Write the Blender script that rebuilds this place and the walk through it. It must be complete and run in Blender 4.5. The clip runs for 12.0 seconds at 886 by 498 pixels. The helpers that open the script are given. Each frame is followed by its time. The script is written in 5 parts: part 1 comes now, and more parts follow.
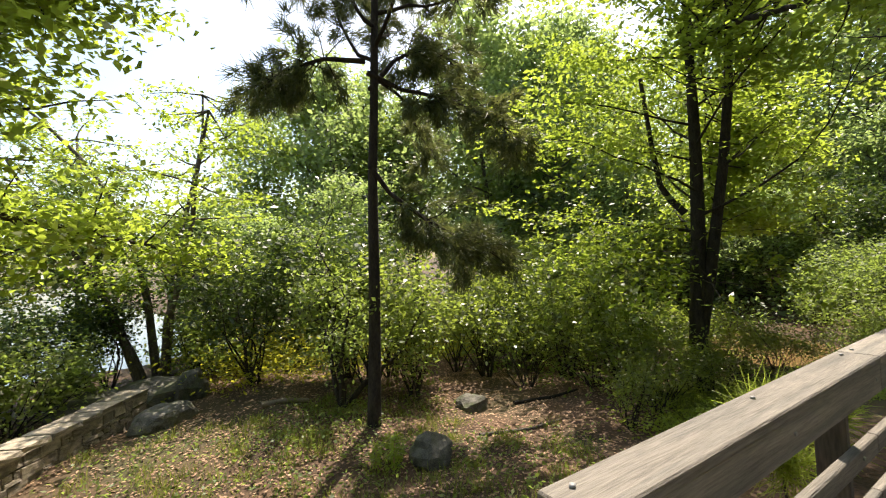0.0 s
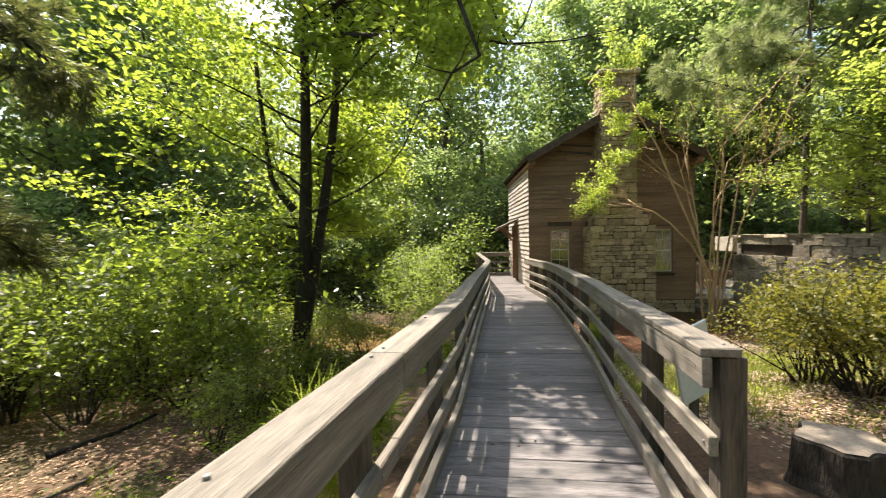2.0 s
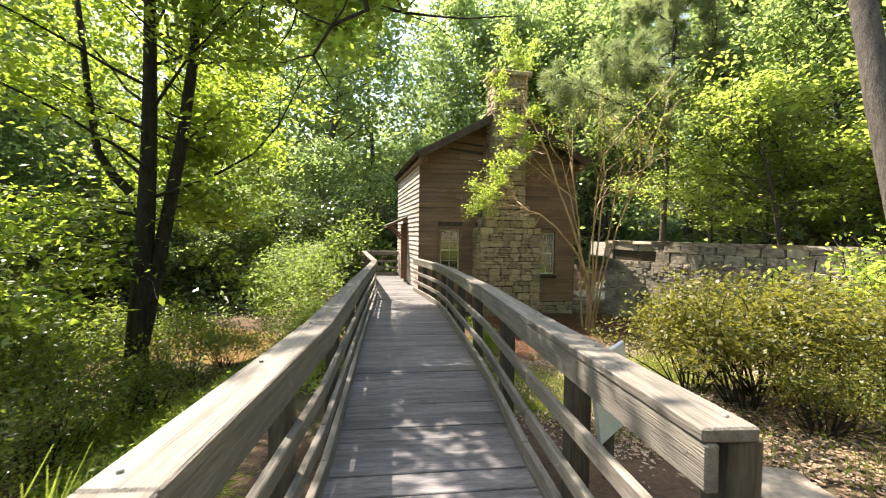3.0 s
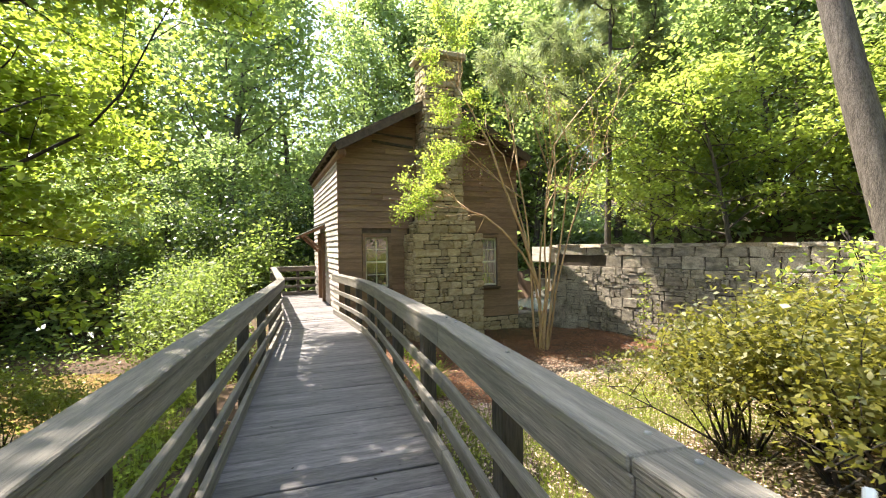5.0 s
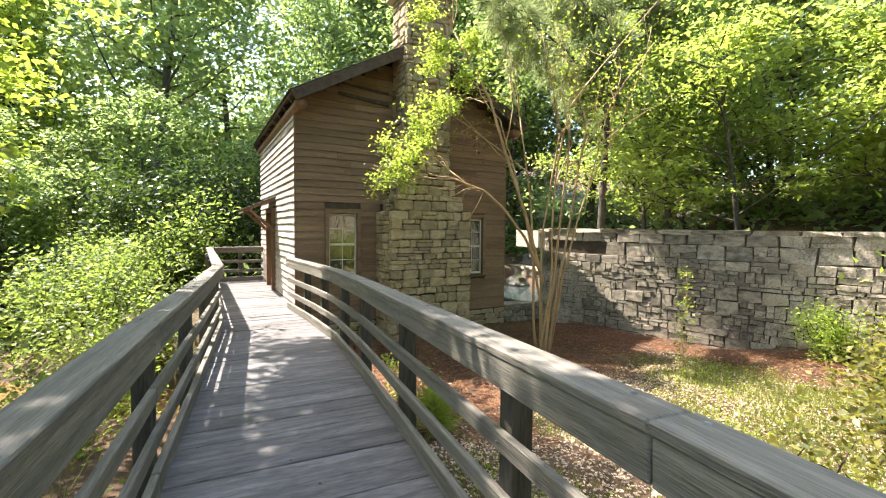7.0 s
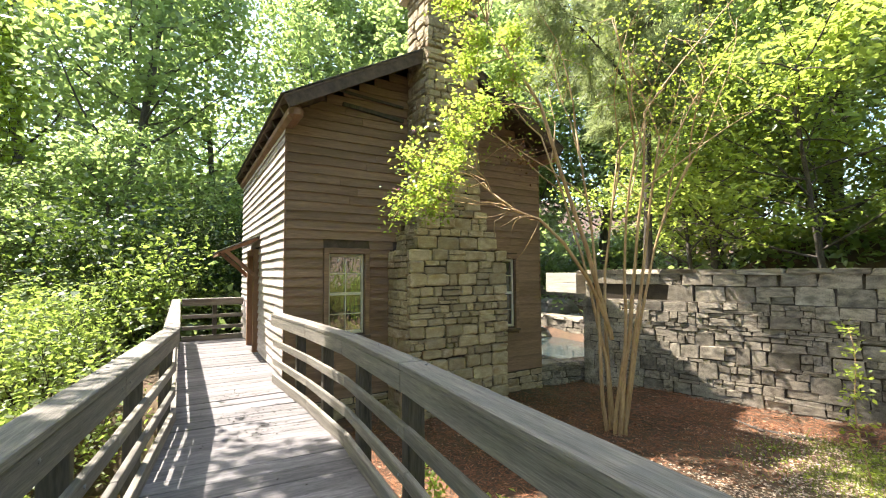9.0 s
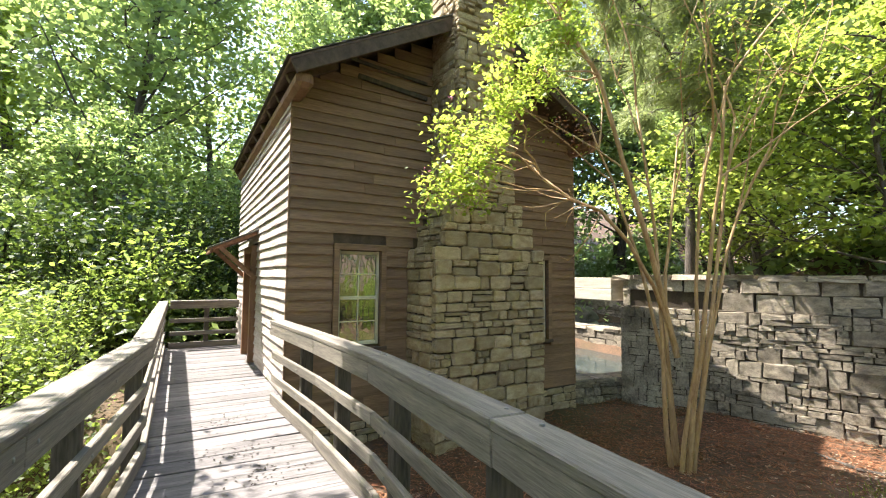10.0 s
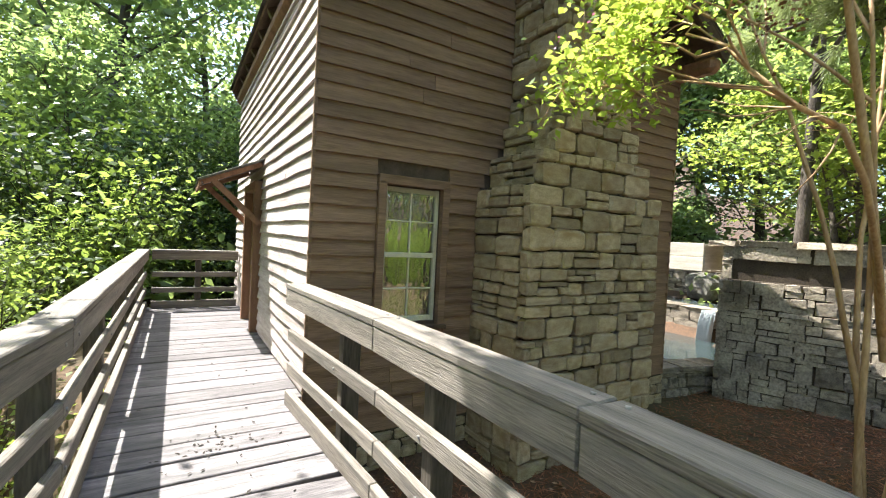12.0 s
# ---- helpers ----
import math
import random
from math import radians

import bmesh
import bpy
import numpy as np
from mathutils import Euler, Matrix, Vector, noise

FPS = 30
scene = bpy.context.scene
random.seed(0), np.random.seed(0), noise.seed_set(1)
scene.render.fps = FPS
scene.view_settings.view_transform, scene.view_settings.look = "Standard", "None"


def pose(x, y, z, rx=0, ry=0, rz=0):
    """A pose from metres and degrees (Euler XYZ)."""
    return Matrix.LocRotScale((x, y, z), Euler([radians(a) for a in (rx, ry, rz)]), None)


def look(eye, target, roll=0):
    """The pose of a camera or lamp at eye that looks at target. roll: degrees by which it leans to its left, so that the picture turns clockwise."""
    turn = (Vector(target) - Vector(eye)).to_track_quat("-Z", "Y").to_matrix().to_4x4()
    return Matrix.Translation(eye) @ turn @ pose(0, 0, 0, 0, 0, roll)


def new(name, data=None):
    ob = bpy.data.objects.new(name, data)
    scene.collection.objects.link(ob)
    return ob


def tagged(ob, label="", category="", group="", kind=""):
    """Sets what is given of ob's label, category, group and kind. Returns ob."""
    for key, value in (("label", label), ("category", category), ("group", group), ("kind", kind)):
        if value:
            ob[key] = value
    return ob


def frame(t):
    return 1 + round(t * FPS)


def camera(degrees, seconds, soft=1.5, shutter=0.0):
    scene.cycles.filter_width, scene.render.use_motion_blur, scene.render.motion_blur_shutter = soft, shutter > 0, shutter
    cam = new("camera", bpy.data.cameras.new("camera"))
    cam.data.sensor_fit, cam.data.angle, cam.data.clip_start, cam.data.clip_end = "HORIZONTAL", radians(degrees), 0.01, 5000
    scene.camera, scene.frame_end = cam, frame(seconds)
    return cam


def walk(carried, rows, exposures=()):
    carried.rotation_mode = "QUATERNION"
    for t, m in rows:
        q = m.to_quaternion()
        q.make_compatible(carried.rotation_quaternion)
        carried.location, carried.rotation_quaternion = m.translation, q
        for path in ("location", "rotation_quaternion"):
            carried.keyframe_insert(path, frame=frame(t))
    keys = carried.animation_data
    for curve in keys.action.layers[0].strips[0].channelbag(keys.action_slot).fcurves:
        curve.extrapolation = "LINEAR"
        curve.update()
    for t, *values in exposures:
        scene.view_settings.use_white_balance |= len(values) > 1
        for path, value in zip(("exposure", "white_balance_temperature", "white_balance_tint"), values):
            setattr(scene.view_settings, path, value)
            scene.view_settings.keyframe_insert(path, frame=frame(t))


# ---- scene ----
cam = camera(90.9, 12.0, soft=1.1, shutter=0.2)
METRES, EYE, TILT, LEAN, TURN = 12.0, 1.94, 0.0, 0.0, -41.9
ROWS = [
    (0.0, 0.0, 0.0, 0.0, 0.05, 0.67, 3.95),
    (0.5, 0.0076, 0.001, -0.0015, -3.63, -0.06, 3.83),
    (1.0, 0.0167, 0.0124, -0.0045, -12.42, -0.96, 3.54),
    (1.5, 0.0368, 0.036, -0.0055, -33.25, -1.24, 2.46),
    (2.0, 0.0681, 0.0542, -0.0101, -46.07, -1.67, 1.11),
    (2.5, 0.1028, 0.0757, -0.0107, -54.36, -2.25, -0.2),
    (3.0, 0.1348, 0.1018, -0.0098, -60.6, -1.99, -0.94),
    (3.5, 0.173, 0.1241, -0.0141, -63.06, -0.91, -1.17),
    (5.5, 0.3306, 0.2168, -0.0179, -71.44, -0.93, 1.4),
    (6.0, 0.3655, 0.2445, -0.0201, -70.89, -1.6, 1.65),
    (6.5, 0.3976, 0.2757, -0.0204, -72.74, -2.58, 0.33),
    (7.0, 0.4306, 0.3049, -0.0197, -77.05, -2.9, -0.5),
    (9.0, 0.5867, 0.407, -0.0229, -78.75, 2.99, 0.35),
    (9.5, 0.6274, 0.4358, -0.0249, -78.84, 3.47, -0.06),
    (10.0, 0.6694, 0.4625, -0.0265, -78.96, 3.58, -0.48),
    (10.5, 0.7074, 0.4937, -0.0284, -79.15, 3.4, -1.31),
    (11.0, 0.7474, 0.5183, -0.0308, -79.23, 2.22, -1.51),
    (11.5, 0.7792, 0.5456, -0.0335, -79.17, 0.83, -2.76),
    (12.0, 0.8133, 0.5678, -0.0369, -79.15, -1.53, -2.86),
]
walk(cam, [(t, pose(0, 0, EYE, TILT, LEAN, TURN) @ pose(METRES * x, METRES * y, METRES * z, 90 + pitch, roll, yaw)) for t, x, y, z, yaw, pitch, roll in ROWS], [(0.0, 0.98, 7000, 12), (1.0, 1.12, 7000, 12), (2.0, 1.42, 6950, 12), (3.5, 1.86, 6700, 11), (5.5, 2.05, 6600, 11), (7.0, 2.1, 6450, 11), (10.5, 2.05, 6350, 11), (12.0, 2.0, 6050, 10)])

# ---- light ----
SUN = Vector((0.50, 0.34, 1.0)).normalized()
world = bpy.data.worlds.new("sky")
scene.world = world
world.use_nodes = True
wn = world.node_tree.nodes
sky = wn.new("ShaderNodeTexSky")
sky.sky_type = "NISHITA"
sky.sun_disc = False
sky.sun_elevation = math.asin(SUN.z)
sky.sun_rotation = math.atan2(SUN.x, SUN.y)
sky.air_density, sky.dust_density = 1.2, 2.0
wn["Background"].inputs["Strength"].default_value = 0.15
world.node_tree.links.new(sky.outputs[0], wn["Background"].inputs["Color"])
sun_data = bpy.data.lights.new("sun", "SUN")
sun_data.energy, sun_data.angle, sun_data.color = 5.0, radians(0.53), (1.0, 0.94, 0.84)
sun = new("sun", sun_data)
sun.matrix_world = look(SUN * 40, (0, 0, 0))


# ---- materials ----
def mat(name, dark, light, scale=3.0, fine=40.0, rough=0.8, bump=0.3, stretch=(1, 1, 1), vary=0.25, spec=0.3, spots=None, dist=0.01, island=False):
    """A surface with broad and fine variation, a bump and a change of tone from piece to piece."""
    m = bpy.data.materials.new(name)
    m.use_nodes = True
    n, l = m.node_tree.nodes, m.node_tree.links
    b = n["Principled BSDF"]
    b.inputs["Specular IOR Level"].default_value = spec
    co = n.new("ShaderNodeTexCoord")
    info = n.new("ShaderNodeObjectInfo")
    rnd = info.outputs["Random"]
    if island:
        rnd = n.new("ShaderNodeNewGeometry").outputs["Random Per Island"]
    shift = n.new("ShaderNodeVectorMath")
    shift.operation = "MULTIPLY_ADD"
    shift.inputs[1].default_value = stretch
    jump = n.new("ShaderNodeMath")
    jump.operation = "MULTIPLY"
    jump.inputs[1].default_value = 37.0
    l.new(rnd, jump.inputs[0])
    l.new(co.outputs["Object"], shift.inputs[0])
    l.new(jump.outputs[0], shift.inputs[2])
    big, small = n.new("ShaderNodeTexNoise"), n.new("ShaderNodeTexNoise")
    big.inputs["Scale"].default_value, big.inputs["Detail"].default_value = scale, 6
    small.inputs["Scale"].default_value, small.inputs["Detail"].default_value = fine, 4
    for t in (big, small):
        l.new(shift.outputs[0], t.inputs["Vector"])
    add = n.new("ShaderNodeMath")
    add.operation = "MULTIPLY_ADD"
    add.inputs[1].default_value = 0.5
    half = n.new("ShaderNodeMath")
    half.operation = "MULTIPLY"
    half.inputs[1].default_value = 0.5
    l.new(small.outputs["Fac"], half.inputs[0])
    l.new(big.outputs["Fac"], add.inputs[0])
    l.new(half.outputs[0], add.inputs[2])
    ramp = n.new("ShaderNodeValToRGB")
    ramp.color_ramp.elements[0].position, ramp.color_ramp.elements[1].position = 0.36, 0.66
    ramp.color_ramp.elements[0].color, ramp.color_ramp.elements[1].color = (*dark, 1), (*light, 1)
    l.new(add.outputs[0], ramp.inputs[0])
    colour = ramp.outputs[0]
    if spots:
        tint, where, amount = spots
        st = n.new("ShaderNodeTexNoise")
        st.inputs["Scale"].default_value, st.inputs["Detail"].default_value = where, 5
        l.new(shift.outputs[0], st.inputs["Vector"])
        sr = n.new("ShaderNodeMapRange")
        sr.inputs[1].default_value, sr.inputs[2].default_value, sr.inputs[4].default_value = 0.5, 0.68, amount
        l.new(st.outputs["Fac"], sr.inputs[0])
        mx = n.new("ShaderNodeMixRGB")
        mx.inputs[2].default_value = (*tint, 1)
        l.new(sr.outputs[0], mx.inputs[0])
        l.new(colour, mx.inputs[1])
        colour = mx.outputs[0]
    hsv = n.new("ShaderNodeHueSaturation")
    val = n.new("ShaderNodeMapRange")
    val.inputs[3].default_value, val.inputs[4].default_value = 1 - vary, 1 + vary
    l.new(rnd, val.inputs[0])
    l.new(val.outputs[0], hsv.inputs["Value"])
    l.new(colour, hsv.inputs["Color"])
    l.new(hsv.outputs[0], b.inputs["Base Color"])
    rr = n.new("ShaderNodeMapRange")
    rr.inputs[3].default_value, rr.inputs[4].default_value = rough - 0.1, min(1, rough + 0.12)
    l.new(small.outputs["Fac"], rr.inputs[0])
    l.new(rr.outputs[0], b.inputs["Roughness"])
    bp = n.new("ShaderNodeBump")
    bp.inputs["Strength"].default_value, bp.inputs["Distance"].default_value = bump, dist
    l.new(add.outputs[0], bp.inputs["Height"])
    l.new(bp.outputs[0], b.inputs["Normal"])
    return m


def leaf_mat(name, dark, light, glow, through_part=0.45, rough=0.48, hue=0.03):
    """Leaves that let some sunlight through, each leaf with a tone of its own."""
    m = bpy.data.materials.new(name)
    m.use_nodes = True
    n, l = m.node_tree.nodes, m.node_tree.links
    b = n["Principled BSDF"]
    geo = n.new("ShaderNodeNewGeometry")
    info = n.new("ShaderNodeObjectInfo")
    ramp = n.new("ShaderNodeValToRGB")
    ramp.color_ramp.elements[0].color, ramp.color_ramp.elements[1].color = (*dark, 1), (*light, 1)
    l.new(geo.outputs["Random Per Island"], ramp.inputs[0])
    hsv = n.new("ShaderNodeHueSaturation")
    hm = n.new("ShaderNodeMapRange")
    hm.inputs[3].default_value, hm.inputs[4].default_value = 0.5 - hue, 0.5 + hue
    l.new(info.outputs["Random"], hm.inputs[0])
    l.new(hm.outputs[0], hsv.inputs["Hue"])
    l.new(ramp.outputs[0], hsv.inputs["Color"])
    l.new(hsv.outputs[0], b.inputs["Base Color"])
    b.inputs["Roughness"].default_value = rough
    b.inputs["Specular IOR Level"].default_value = 0.4
    tr = n.new("ShaderNodeBsdfTranslucent")
    tr.inputs["Color"].default_value = (*glow, 1)
    mix = n.new("ShaderNodeMixShader")
    mix.inputs[0].default_value = through_part
    l.new(b.outputs[0], mix.inputs[1])
    l.new(tr.outputs[0], mix.inputs[2])
    l.new(mix.outputs[0], n["Material Output"].inputs["Surface"])
    return m


TIMBER = mat("weathered_timber", (0.115, 0.099, 0.082), (0.285, 0.25, 0.208), 2.0, 14, 0.7, 0.9, (0.7, 12, 12), 0.16, spots=((0.095, 0.094, 0.085), 1.6, 0.5))
DECKING = mat("grey_decking", (0.08, 0.072, 0.072), (0.245, 0.222, 0.217), 2.2, 10, 0.62, 0.6, (10, 1.2, 10), 0.22, spots=((0.07, 0.066, 0.063), 0.9, 0.6))
POST = mat("dark_post", (0.04, 0.034, 0.028), (0.13, 0.108, 0.085), 1.6, 8, 0.8, 0.7, (9, 9, 1.2), 0.2)
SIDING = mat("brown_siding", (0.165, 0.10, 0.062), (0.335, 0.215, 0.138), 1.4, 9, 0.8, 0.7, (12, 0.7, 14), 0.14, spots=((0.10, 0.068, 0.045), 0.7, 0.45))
# same wood as SIDING; bleaching and north-wall sunlight are put into the colour
SIDING_X = mat("sunlit_siding_long", (0.275, 0.225, 0.205), (0.56, 0.495, 0.46), 1.2, 7, 0.8, 0.7, (1.0, 9, 11), 0.2, spots=((0.24, 0.19, 0.15), 0.8, 0.5))
DARKWOOD = mat("dark_eaves_wood", (0.06, 0.042, 0.03), (0.15, 0.105, 0.075), 2, 25, 0.8, 0.5, (2, 6, 6), 0.2)
REDWOOD = mat("reddish_trim", (0.16, 0.085, 0.05), (0.30, 0.17, 0.10), 2, 25, 0.75, 0.4, (6, 6, 1.5), 0.15)
SHINGLE = mat("old_shingles", (0.05, 0.047, 0.04), (0.15, 0.14, 0.12), 2, 20, 0.9, 0.5, (1, 1, 1), 0.3, spots=((0.06, 0.08, 0.03), 1.5, 0.6))
STONE = mat("tan_chimney_stone", (0.285, 0.21, 0.128), (0.56, 0.455, 0.30), 3, 35, 0.85, 0.8, vary=0.27, spots=((0.26, 0.165, 0.07), 1.6, 0.6), dist=0.03)
MORTAR = mat("dark_mortar", (0.04, 0.031, 0.022), (0.11, 0.085, 0.06), 5, 50, 0.95, 0.6)
FIELD = mat("grey_field_stone", (0.13, 0.108, 0.082), (0.42, 0.355, 0.268), 3, 30, 0.85, 0.6, vary=0.34, spots=((0.07, 0.06, 0.045), 2.0, 0.7), dist=0.035)
PAINT = mat("aged_cream_paint", (0.50, 0.46, 0.33), (0.70, 0.65, 0.50), 6, 60, 0.6, 0.3)
SOIL = mat("pine_straw_soil", (0.038, 0.026, 0.017), (0.135, 0.078, 0.046), 0.9, 26, 0.95, 0.8, spots=((0.06, 0.07, 0.025), 0.35, 0.5), dist=0.03)
BARK = mat("grey_brown_bark", (0.05, 0.04, 0.032), (0.16, 0.135, 0.11), 4, 22, 0.95, 1.0, (3, 3, 0.8), 0.2, dist=0.03)
DARKBARK = mat("dark_bark", (0.016, 0.013, 0.010), (0.062, 0.05, 0.039), 4, 22, 0.95, 1.0, (3, 3, 0.8), 0.2, dist=0.03)
SMOOTH = mat("smooth_tan_bark", (0.27, 0.16, 0.075), (0.50, 0.335, 0.175), 3, 18, 0.55, 0.3, (3, 3, 0.7), 0.1)
ROCK = mat("mossy_rock", (0.05, 0.047, 0.04), (0.19, 0.175, 0.15), 2, 20, 0.9, 0.9, vary=0.2, spots=((0.07, 0.09, 0.03), 1.5, 0.6), dist=0.03)
STEEL = mat("dull_steel", (0.16, 0.15, 0.14), (0.3, 0.29, 0.28), 8, 60, 0.45, 0.2)
LITTER = mat("dry_leaves", (0.17, 0.095, 0.055), (0.46, 0.30, 0.195), 3, 30, 0.8, 0.2, vary=0.45, island=True)
# paler than LITTER: the glare of sunlit ground is put into the colour
PALELEAF = mat("pale_dry_leaves", (0.28, 0.20, 0.135), (0.56, 0.445, 0.33), 3, 30, 0.8, 0.2, vary=0.25, island=True)
STRAW = mat("red_pine_straw", (0.12, 0.046, 0.023), (0.32, 0.145, 0.07), 3, 30, 0.8, 0.2, vary=0.4, island=True)
# flume wood made paler, its sunlit brightness put into the colour
PALE = mat("pale_sunlit_boards", (0.40, 0.36, 0.29), (0.66, 0.61, 0.52), 3, 30, 0.8, 0.3, (1, 8, 8), 0.1)
CUT = mat("cut_wood", (0.13, 0.10, 0.075), (0.29, 0.24, 0.19), 5, 30, 0.85, 0.5)
SIGN = mat("white_panel", (0.62, 0.62, 0.60), (0.78, 0.78, 0.76), 3, 30, 0.6, 0.1)

MAPLE = leaf_mat("maple_leaves", (0.045, 0.085, 0.018), (0.145, 0.195, 0.036), (0.48, 0.60, 0.07), 0.53, 0.40)
FOREST = leaf_mat("forest_leaves", (0.04, 0.075, 0.03), (0.145, 0.185, 0.085), (0.45, 0.58, 0.17), 0.52, 0.36, hue=0.03)
BRIGHT = leaf_mat("bright_leaves", (0.085, 0.15, 0.025), (0.19, 0.25, 0.045), (0.56, 0.68, 0.10), 0.54)
DOGWOOD = leaf_mat("dogwood_leaves", (0.065, 0.115, 0.028), (0.165, 0.20, 0.05), (0.52, 0.62, 0.11), 0.54, 0.4)
SHRUB = leaf_mat("shrub_leaves", (0.06, 0.095, 0.026), (0.15, 0.18, 0.055), (0.38, 0.50, 0.09), 0.48)
THICKET = leaf_mat("thicket_leaves", (0.028, 0.05, 0.017), (0.12, 0.15, 0.05), (0.40, 0.50, 0.07), 0.45, 0.36)
AZALEA = leaf_mat("azalea_leaves", (0.025, 0.042, 0.012), (0.19, 0.165, 0.03), (0.38, 0.36, 0.05), 0.34, hue=0.04)
DARKLEAF = leaf_mat("glossy_dark_leaves", (0.022, 0.045, 0.014), (0.06, 0.09, 0.025), (0.14, 0.21, 0.03), 0.3, 0.35)
NEEDLE = leaf_mat("pine_needles", (0.045, 0.065, 0.022), (0.14, 0.16, 0.065), (0.22, 0.24, 0.07), 0.35)
PALENEEDLE = leaf_mat("pale_pine_needles", (0.11, 0.15, 0.06), (0.25, 0.27, 0.13), (0.42, 0.48, 0.18), 0.42)
GRASS = leaf_mat("grass_blades", (0.06, 0.095, 0.02), (0.20, 0.20, 0.055), (0.32, 0.38, 0.05), 0.4)
FLOWER = leaf_mat("pink_petals", (0.45, 0.16, 0.28), (0.6, 0.28, 0.4), (0.5, 0.15, 0.25), 0.4)
GOLD = leaf_mat("goldenrod_leaves", (0.12, 0.15, 0.02), (0.36, 0.33, 0.03), (0.62, 0.60, 0.06), 0.5)
SEED = leaf_mat("brown_seed_heads", (0.10, 0.04, 0.02), (0.2, 0.09, 0.04), (0.15, 0.07, 0.03), 0.2)


def glass_mat():
    m = bpy.data.materials.new("old_window_glass")
    m.use_nodes = True
    n, l = m.node_tree.nodes, m.node_tree.links
    b = n["Principled BSDF"]
    b.inputs["Base Color"].default_value = (0.035, 0.04, 0.03, 1)
    b.inputs["Roughness"].default_value = 0.04
    b.inputs["Specular IOR Level"].default_value = 1.0
    b.inputs["Coat Weight"].default_value = 1.0
    b.inputs["Coat IOR"].default_value = 3.0
    noise_tex = n.new("ShaderNodeTexNoise")
    noise_tex.inputs["Scale"].default_value = 5
    bp = n.new("ShaderNodeBump")
    bp.inputs["Strength"].default_value, bp.inputs["Distance"].default_value = 0.25, 0.03
    l.new(noise_tex.outputs["Fac"], bp.inputs["Height"])
    l.new(bp.outputs[0], b.inputs["Normal"])
    l.new(bp.outputs[0], b.inputs["Coat Normal"])
    return m


GLASS = glass_mat()


def water_mat(name, colour, rough=0.06, scale=3.0, strength=0.25):
    m = bpy.data.materials.new(name)
    m.use_nodes = True
    n, l = m.node_tree.nodes, m.node_tree.links
    b = n["Principled BSDF"]
    tint = n.new("ShaderNodeTexNoise")
    tint.inputs["Scale"].default_value = 0.6
    ramp = n.new("ShaderNodeValToRGB")
    ramp.color_ramp.elements[0].color = (*[c * 0.6 for c in colour], 1)
    ramp.color_ramp.elements[1].color = (*[min(1, c * 1.35) for c in colour], 1)
    l.new(tint.outputs["Fac"], ramp.inputs[0])
    l.new(ramp.outputs[0], b.inputs["Base Color"])
    b.inputs["Roughness"].default_value = rough
    w = n.new("ShaderNodeTexNoise")
    w.inputs["Scale"].default_value, w.inputs["Detail"].default_value = scale, 4
    bp = n.new("ShaderNodeBump")
    bp.inputs["Strength"].default_value, bp.inputs["Distance"].default_value = strength, 0.05
    l.new(w.outputs["Fac"], bp.inputs["Height"])
    l.new(bp.outputs[0], b.inputs["Normal"])
    return m


MUDWATER = water_mat("muddy_stream_water", (0.20, 0.125, 0.055))
LAKE = water_mat("lake_water", (0.10, 0.14, 0.17), 0.12, 2.0, 0.4)
FOAM = water_mat("white_falling_water", (0.42, 0.46, 0.48), 0.3, 25, 0.8)


# ---- mesh helpers ----
def mesh_of(name, verts, faces, material, smooth=False):
    me = bpy.data.meshes.new(name)
    me.from_pydata([tuple(v) for v in verts], [], faces)
    me.materials.append(material)
    if smooth:
        me.polygons.foreach_set("use_smooth", [True] * len(me.polygons))
    me.update()
    return me


def quads(name, verts, material, smooth=False):
    """A mesh of loose quads from an (n, 4, 3) array."""
    v = np.asarray(verts, dtype=np.float32).reshape(-1, 3)
    count = len(v) // 4
    me = bpy.data.meshes.new(name)
    me.vertices.add(len(v))
    me.vertices.foreach_set("co", v.ravel())
    me.loops.add(len(v))
    me.loops.foreach_set("vertex_index", np.arange(len(v), dtype=np.int32))
    me.polygons.add(count)
    me.polygons.foreach_set("loop_start", np.arange(0, len(v), 4, dtype=np.int32))
    me.materials.append(material)
    me.update(calc_edges=True)
    return me


def part(name, me, parent, m=None, label=""):
    """One mesh object under a thing or under a part."""
    ob = new(name, me)
    ob.parent = parent
    if m is not None:
        ob.matrix_basis = m
    return tagged(ob, label)


def thing(name, me, label, category, group="", kind="", m=None):
    ob = new(name, me)
    if m is not None:
        ob.matrix_basis = m
    return tagged(ob, label, category, group, kind)


def box_mesh(name, lx, ly, lz, material, bevel=0.006, sag=0.0, rng=None):
    """A box about its centre with chamfered edges and, if asked, slightly uneven corners."""
    bm = bmesh.new()
    bmesh.ops.create_cube(bm, size=1.0)
    for v in bm.verts:
        v.co = Vector((v.co.x * lx, v.co.y * ly, v.co.z * lz))
        if rng is not None:
            v.co += Vector([rng.uniform(-sag, sag) for _ in range(3)])
    if bevel:
        bmesh.ops.bevel(bm, geom=bm.edges[:], offset=bevel, segments=1, affect="EDGES")
    me = bpy.data.meshes.new(name)
    bm.to_mesh(me)
    bm.free()
    me.materials.append(material)
    return me


BOXES = {}


def box(name, centre, size, material, parent, turn=0.0, bevel=0.006, label="", tilt=0.0, pitch=0.0):
    key = (tuple(round(s, 3) for s in size), material.name, bevel)
    if key not in BOXES:
        BOXES[key] = box_mesh(name, *size, material, bevel)
    return part(name, BOXES[key], parent, pose(*centre, tilt, pitch, turn), label)


